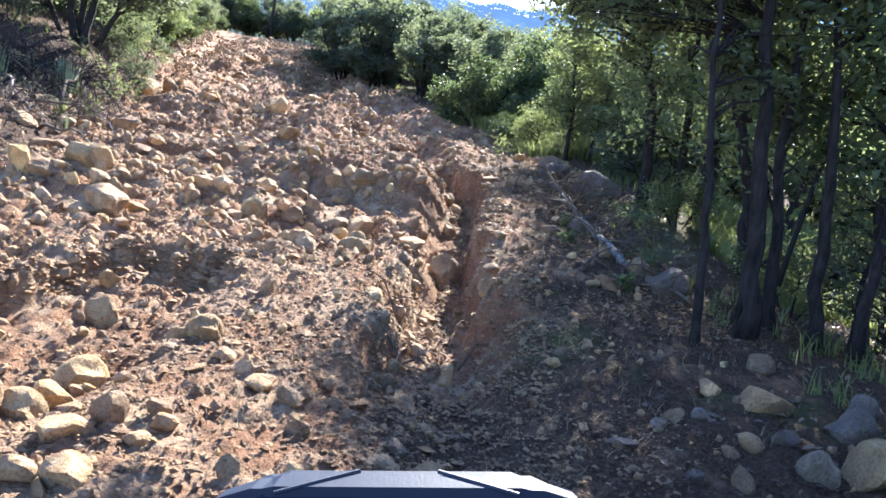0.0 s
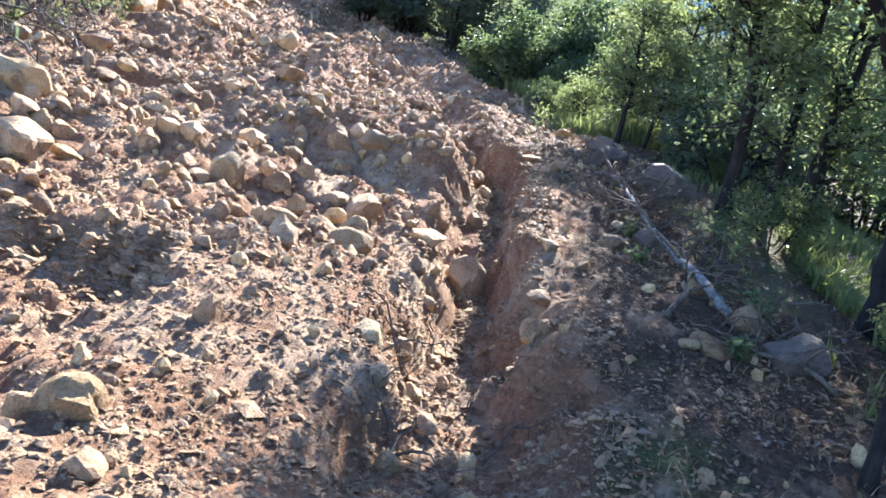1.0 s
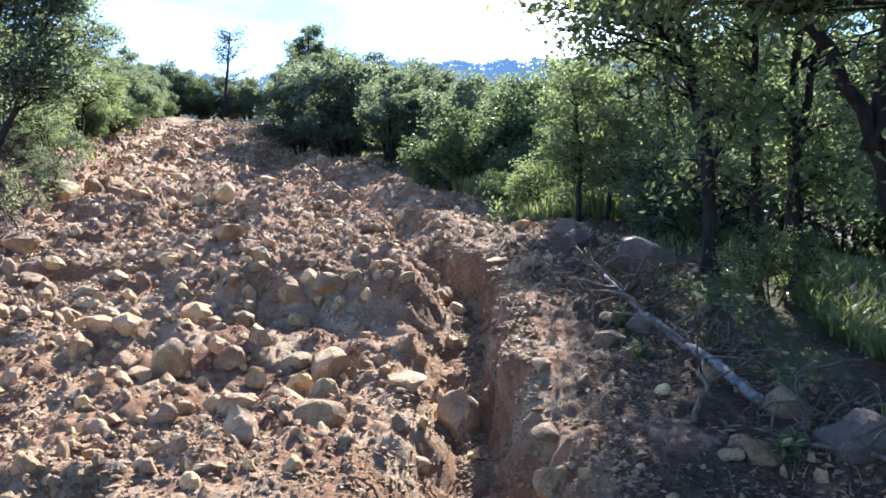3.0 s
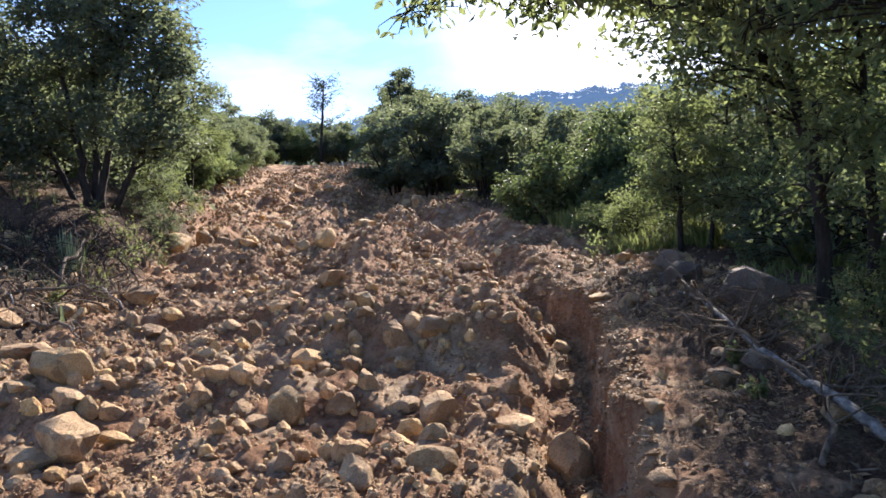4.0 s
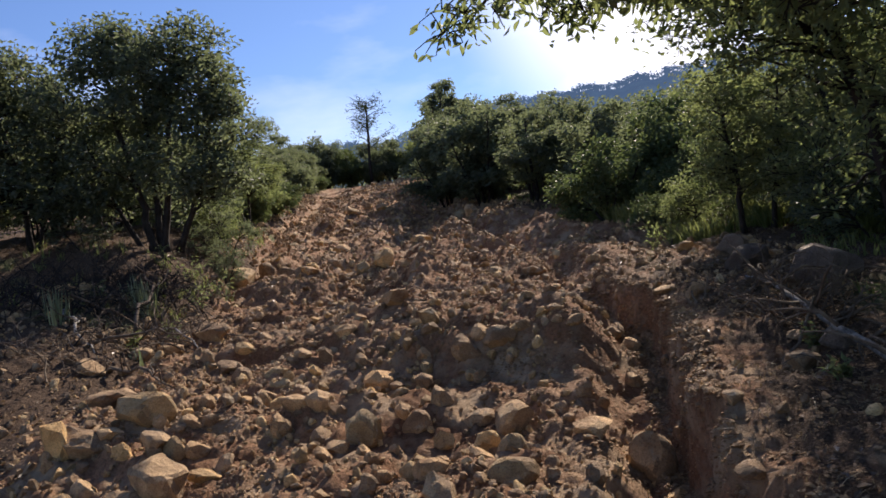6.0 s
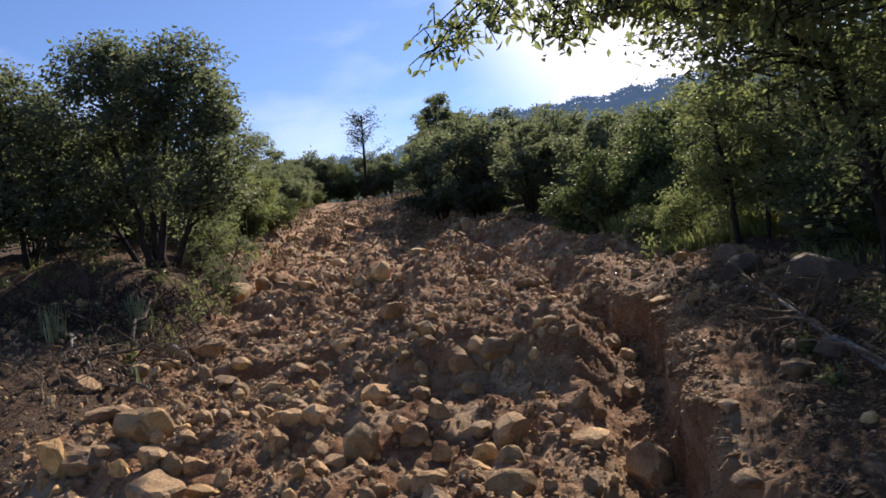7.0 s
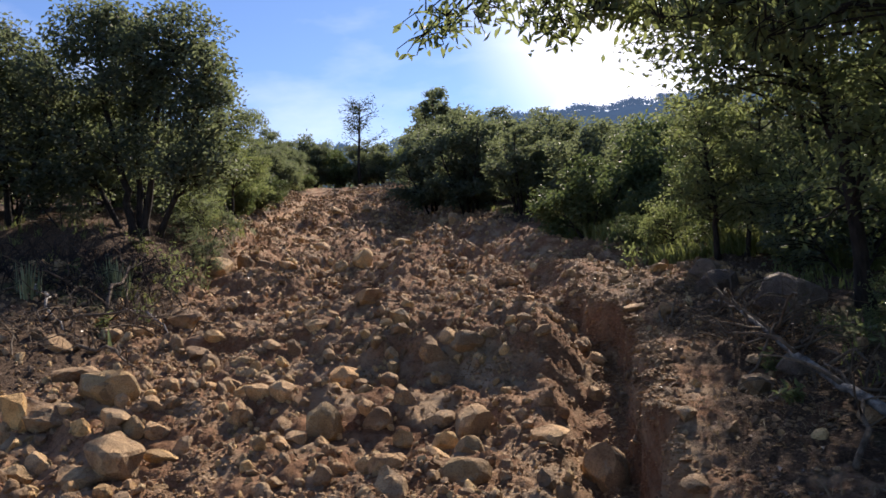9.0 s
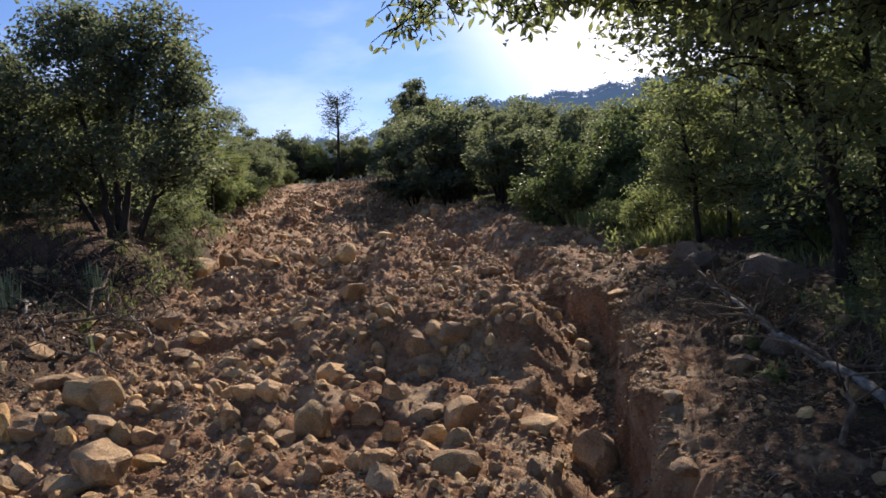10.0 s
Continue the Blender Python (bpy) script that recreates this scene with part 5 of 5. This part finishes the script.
def dead_branch(a, b, thick, seed, mat):
    """A bare broken branch lying with one end on the ground."""
    rng = np.random.default_rng(seed)
    z0 = ground_z(*a)
    ob = thing("dead_branch", (*a, z0), "bare broken dead branch lying on the bank", "branch", "dead branches")
    end = np.array([b[0] - a[0], b[1] - a[1], ground_z(b[0], b[1]) + b[2] - z0])
    p = bent((0, 0, 0.01), end, 0.06, 9, rng, 0.04)
    s = Soup()
    tube(s, p, np.linspace(thick, thick * 0.3, 9), 7, 0.15, rng)
    part("limb", s.mesh("limb", mat, True), ob)
    for _ in range(5):
        k = int(rng.integers(2, 8))
        t = Soup()
        tube(t, bent(p[k], p[k] + rng.normal(size=3) * [0.22, 0.22, 0.1] + [0, 0, 0.14], 0.1, 5, rng, 0.08), np.linspace(thick * 0.4, 0.003, 5), 5)
        part("twig", t.mesh("twig", M_TWIG, True), ob)


for k, (a, b, thick) in enumerate((((-4.76, 7.84), (-4.95, 9.1, 0.5), 0.024), ((-4.85, 8.3), (-3.95, 7.85, 0.04), 0.02), ((-4.9, 7.2), (-3.9, 7.6, 0.3), 0.02), ((-4.5, 6.9), (-3.5, 6.2, 0.02), 0.022), ((-5.6, 7.9), (-4.7, 7.0, 0.05), 0.024), ((-5.2, 8.2), (-5.6, 7.4, 0.45), 0.016), ((-6.6, 7.6), (-5.4, 7.5, 0.06), 0.026), ((-4.2, 7.9), (-4.5, 7.0, 0.2), 0.014), ((1.25, 3.5), (1.7, 4.4, 0.02), 0.016), ((1.9, 2.9), (1.35, 3.4, 0.03), 0.014), ((1.15, 5.1), (1.75, 5.6, 0.25), 0.012))):
    dead_branch(a, b, thick, 80 + k, M_DEAD if k in (1, 4) else M_TWIG)
fallen_log()
# near-black heaps on the left bank: oak shade partly put into their colour
for row in ((1.45, 5.7, 1, 44, 0.36, "tangle of dry dark twigs over the fallen log"), (1.3, 6.5, 2, 24, 0.32, "tangle of dry dark twigs over the fallen log"), (1.75, 4.6, 3, 26, 0.34, "dry twigs lying at the foot of the oaks"), (1.9, 3.4, 4, 10, 0.35, "dry twigs lying at the foot of the oaks"),
            (-4.5, 7.6, 5, 34, 0.55, "grey dead branches piled on the bank"), (-5.4, 8.0, 6, 60, 0.6, "dark dead branches piled on the bank", M_BARK), (-4.9, 6.8, 7, 26, 0.5, "dry roots and twigs on the bank"), (-6.4, 7.6, 8, 60, 0.6, "dark dead branches piled on the bank", M_BARK), (-5.2, 9.0, 11, 60, 0.6, "dark dead branches piled on the bank", M_BARK), (-5.7, 9.5, 12, 60, 0.6, "dark dead branches under the oak", M_BARK), (-4.7, 8.5, 13, 30, 0.5, "grey dead branches piled on the bank"), (-6.3, 8.9, 14, 60, 0.6, "dark dead branches under the oak", M_BARK), (-4.95, 9.9, 15, 24, 0.45, "dry roots and twigs on the bank"), (0.12, 3.2, 9, 9, 0.28, "dry roots hanging in the gully"), (0.15, 2.6, 10, 9, 0.26, "dry roots hanging in the gully")):
    brush(*row)
for row in ((-5.0, 8.55, 1, 46, 0.46), (-5.22, 8.75, 2, 22, 0.4), (-5.45, 7.55, 3, 24, 0.46), (-4.85, 10.3, 4, 12, 0.26), (-4.4, 7.3, 5, 10, 0.2)):
    stalk_plant(*row)
blades("bank_grass", "green and yellowing grass on the banks", M_GRASS, 5200, bank_spots, 0.16, 21)
blades("verge_grass", "sunlit yellow-green grass at the track's edge", M_GRASS, 420, verge_spots, 0.3, 22, 0.008, 0.35, 14)
blades("meadow_grass", "bright green grass beyond the trees", M_GRASS, 10500, meadow_spots, 0.2, 23, 0.01)
blades("dry_straw", "short dry straw and rootlets in the dirt", M_STRAW, 2600, straw_spots, 0.055, 24, 0.0028, 1.3, 5)
leaf_litter()
for n, (x, y, size) in enumerate(((1.5, 3.1, 0.12), (1.3, 4.5, 0.1), (1.8, 3.7, 0.16), (1.35, 5.2, 0.14), (1.95, 4.6, 0.3), (1.5, 9.7, 0.35), (1.2, 10.1, 0.4), (1.0, 9.6, 0.3), (2.1, 5.2, 0.3), (-4.7, 9.3, 0.3), (-4.9, 10.2, 0.35), (-5.0, 10.8, 0.4), (-4.5, 8.2, 0.22), (-5.5, 8.5, 0.25), (-4.6, 7.5, 0.22), (-5.2, 10.1, 0.4), (-5.6, 10.2, 0.35))):
    weed(x, y, 60 + n, size)


# ---- the quad bike that carried the camera up, left at the foot of the climb ----
def quad_bike():
    k = Nodes("dark_plastic")
    k.bump([(k.noise(240, 3), 0.0008)])
    dark = k.done(k.ramp(k.noise(7, 4), [(0.3, (0.012, 0.015, 0.024)), (0.7, (0.022, 0.027, 0.04))]), 0.5, 0.4)
    k = Nodes("blue_grey_paint")
    k.bump([(k.noise(300, 3), 0.0004)])
    paint = k.done(k.ramp(k.noise(5, 4), [(0.3, (0.016, 0.022, 0.036)), (0.7, (0.024, 0.032, 0.05))]), k.map(k.noise(30, 4), 0.3, 0.7, 0.5, 0.62), 0.25)
    k = Nodes("tyre_rubber")
    k.bump([(k.noise(60, 4), 0.004)])
    rubber = k.done(k.ramp(k.noise(12, 4), [(0.35, (0.02, 0.02, 0.02)), (0.7, (0.09, 0.075, 0.06))]), 0.9, 0.2)
    ob = thing("quad_bike", (0.14, -1.7, ground_z(0.14, -1.7)), "blue-grey and black quad bike parked on the dirt", "vehicle")
    # it leans with the ground, nose a little to the right
    ob.matrix_basis = pose(0.24, -1.7, ground_z(0.245, -1.7) - 0.008, 0, -7.4, -1)

    def solid(name, rows, mat, parent, label="", bevel=0.012, at=(0, 0, 0)):
        """Rows of (y, half width, low, high), lofted front to back."""
        bm = bmesh.new()
        rings = [[bm.verts.new((sx * w, y, z)) for sx, z in ((-1, lo), (-0.86, hi - 0.2 * (hi - lo)), (-0.6, hi), (0.6, hi), (0.86, hi - 0.2 * (hi - lo)), (1, lo))] for y, w, lo, hi in rows]
        for a, b in zip(rings, rings[1:]):
            for i in range(6):
                j = (i + 1) % 6
                bm.faces.new((a[i], a[j], b[j], b[i]))
        bm.faces.new(rings[0][::-1])
        bm.faces.new(rings[-1])
        bmesh.ops.recalc_face_normals(bm, faces=bm.faces[:])
        bmesh.ops.bevel(bm, geom=bm.edges[:], offset=bevel, segments=2, affect="EDGES")
        me = bpy.data.meshes.new(name)
        bm.to_mesh(me)
        bm.free()
        me.materials.append(mat)
        o = part(name, me, parent, label)
        o.location = at
        return o

    solid("body", [(-0.95, 0.2, 0.42, 0.62), (-0.5, 0.22, 0.32, 0.66), (0.1, 0.2, 0.3, 0.68), (0.42, 0.16, 0.34, 0.7)], dark, ob)
    cowl = solid("cowl", [(0.385, 0.286, 0.8, 0.882), (0.44, 0.266, 0.74, 0.89), (0.62, 0.19, 0.56, 0.775)], paint, ob, "blue-grey painted front cowl", 0.014)
    solid("dashboard", [(0.08, 0.27, 0.66, 0.78), (0.3, 0.285, 0.68, 0.82), (0.39, 0.27, 0.7, 0.85)], dark, ob, "black dashboard behind the cowl", 0.012)
    for sx in (-1, 1):
        s = Soup()
        tube(s, [(sx * 0.15, 0.385, 0.8815), (sx * 0.1, 0.41, 0.8855), (sx * 0.05, 0.435, 0.8895)], [0.003, 0.003, 0.003], 6)
        part("seam", s.mesh("seam", dark), cowl, "thin black seam line")
        solid("fender", [(0.05, 0.15, 0.56, 0.66), (0.4, 0.16, 0.6, 0.7), (0.62, 0.12, 0.52, 0.62)], paint, ob, "blue-grey front fender", 0.015, (sx * 0.4, 0, 0))
        solid("vent", [(0.16, 0.07, 0.66, 0.7), (0.36, 0.08, 0.68, 0.712)], dark, ob, "black vent set in the fender", 0.006, (sx * 0.4, 0, 0))
        solid("rear_fender", [(-1.1, 0.15, 0.5, 0.6), (-0.75, 0.16, 0.58, 0.68), (-0.45, 0.12, 0.52, 0.6)], paint, ob, "blue-grey rear fender", 0.015, (sx * 0.4, 0, 0))
    solid("seat", [(-0.85, 0.17, 0.62, 0.72), (-0.4, 0.16, 0.64, 0.74), (0.0, 0.13, 0.66, 0.74)], dark, ob, "black padded seat", 0.03)
    for sx in (-1, 1):
        for y in (-0.75, 0.34):
            bm = bmesh.new()
            prof = [(0.13, -0.09), (0.2, -0.1), (0.255, -0.085), (0.275, -0.04), (0.275, 0.04), (0.255, 0.085), (0.2, 0.1), (0.13, 0.09)]
            rings = []
            for i in range(28):
                a, knob = i * 2 * math.pi / 28, 1 + 0.035 * (i % 2)
                rings.append([bm.verts.new((w, r * (knob if r > 0.25 else 1) * math.cos(a), r * (knob if r > 0.25 else 1) * math.sin(a))) for r, w in prof])
            for i in range(28):
                a, b = rings[i], rings[(i + 1) % 28]
                for j in range(8):
                    bm.faces.new((a[j], a[(j + 1) % 8], b[(j + 1) % 8], b[j]))
            bmesh.ops.recalc_face_normals(bm, faces=bm.faces[:])
            tyre = bpy.data.meshes.new("tyre")
            bm.to_mesh(tyre)
            bm.free()
            tyre.materials.append(rubber)
            wheel = part("wheel", tyre, ob, "knobbly black off-road tyre and rim")
            wheel.location = (sx * 0.42, y, 0.25)
            s = Soup()
            tube(s, [(-0.05, 0, 0), (0.0, 0, 0), (0.05, 0, 0)], [0.135, 0.12, 0.135], 20)
            part("rim", s.mesh("rim", dark), wheel)


quad_bike()
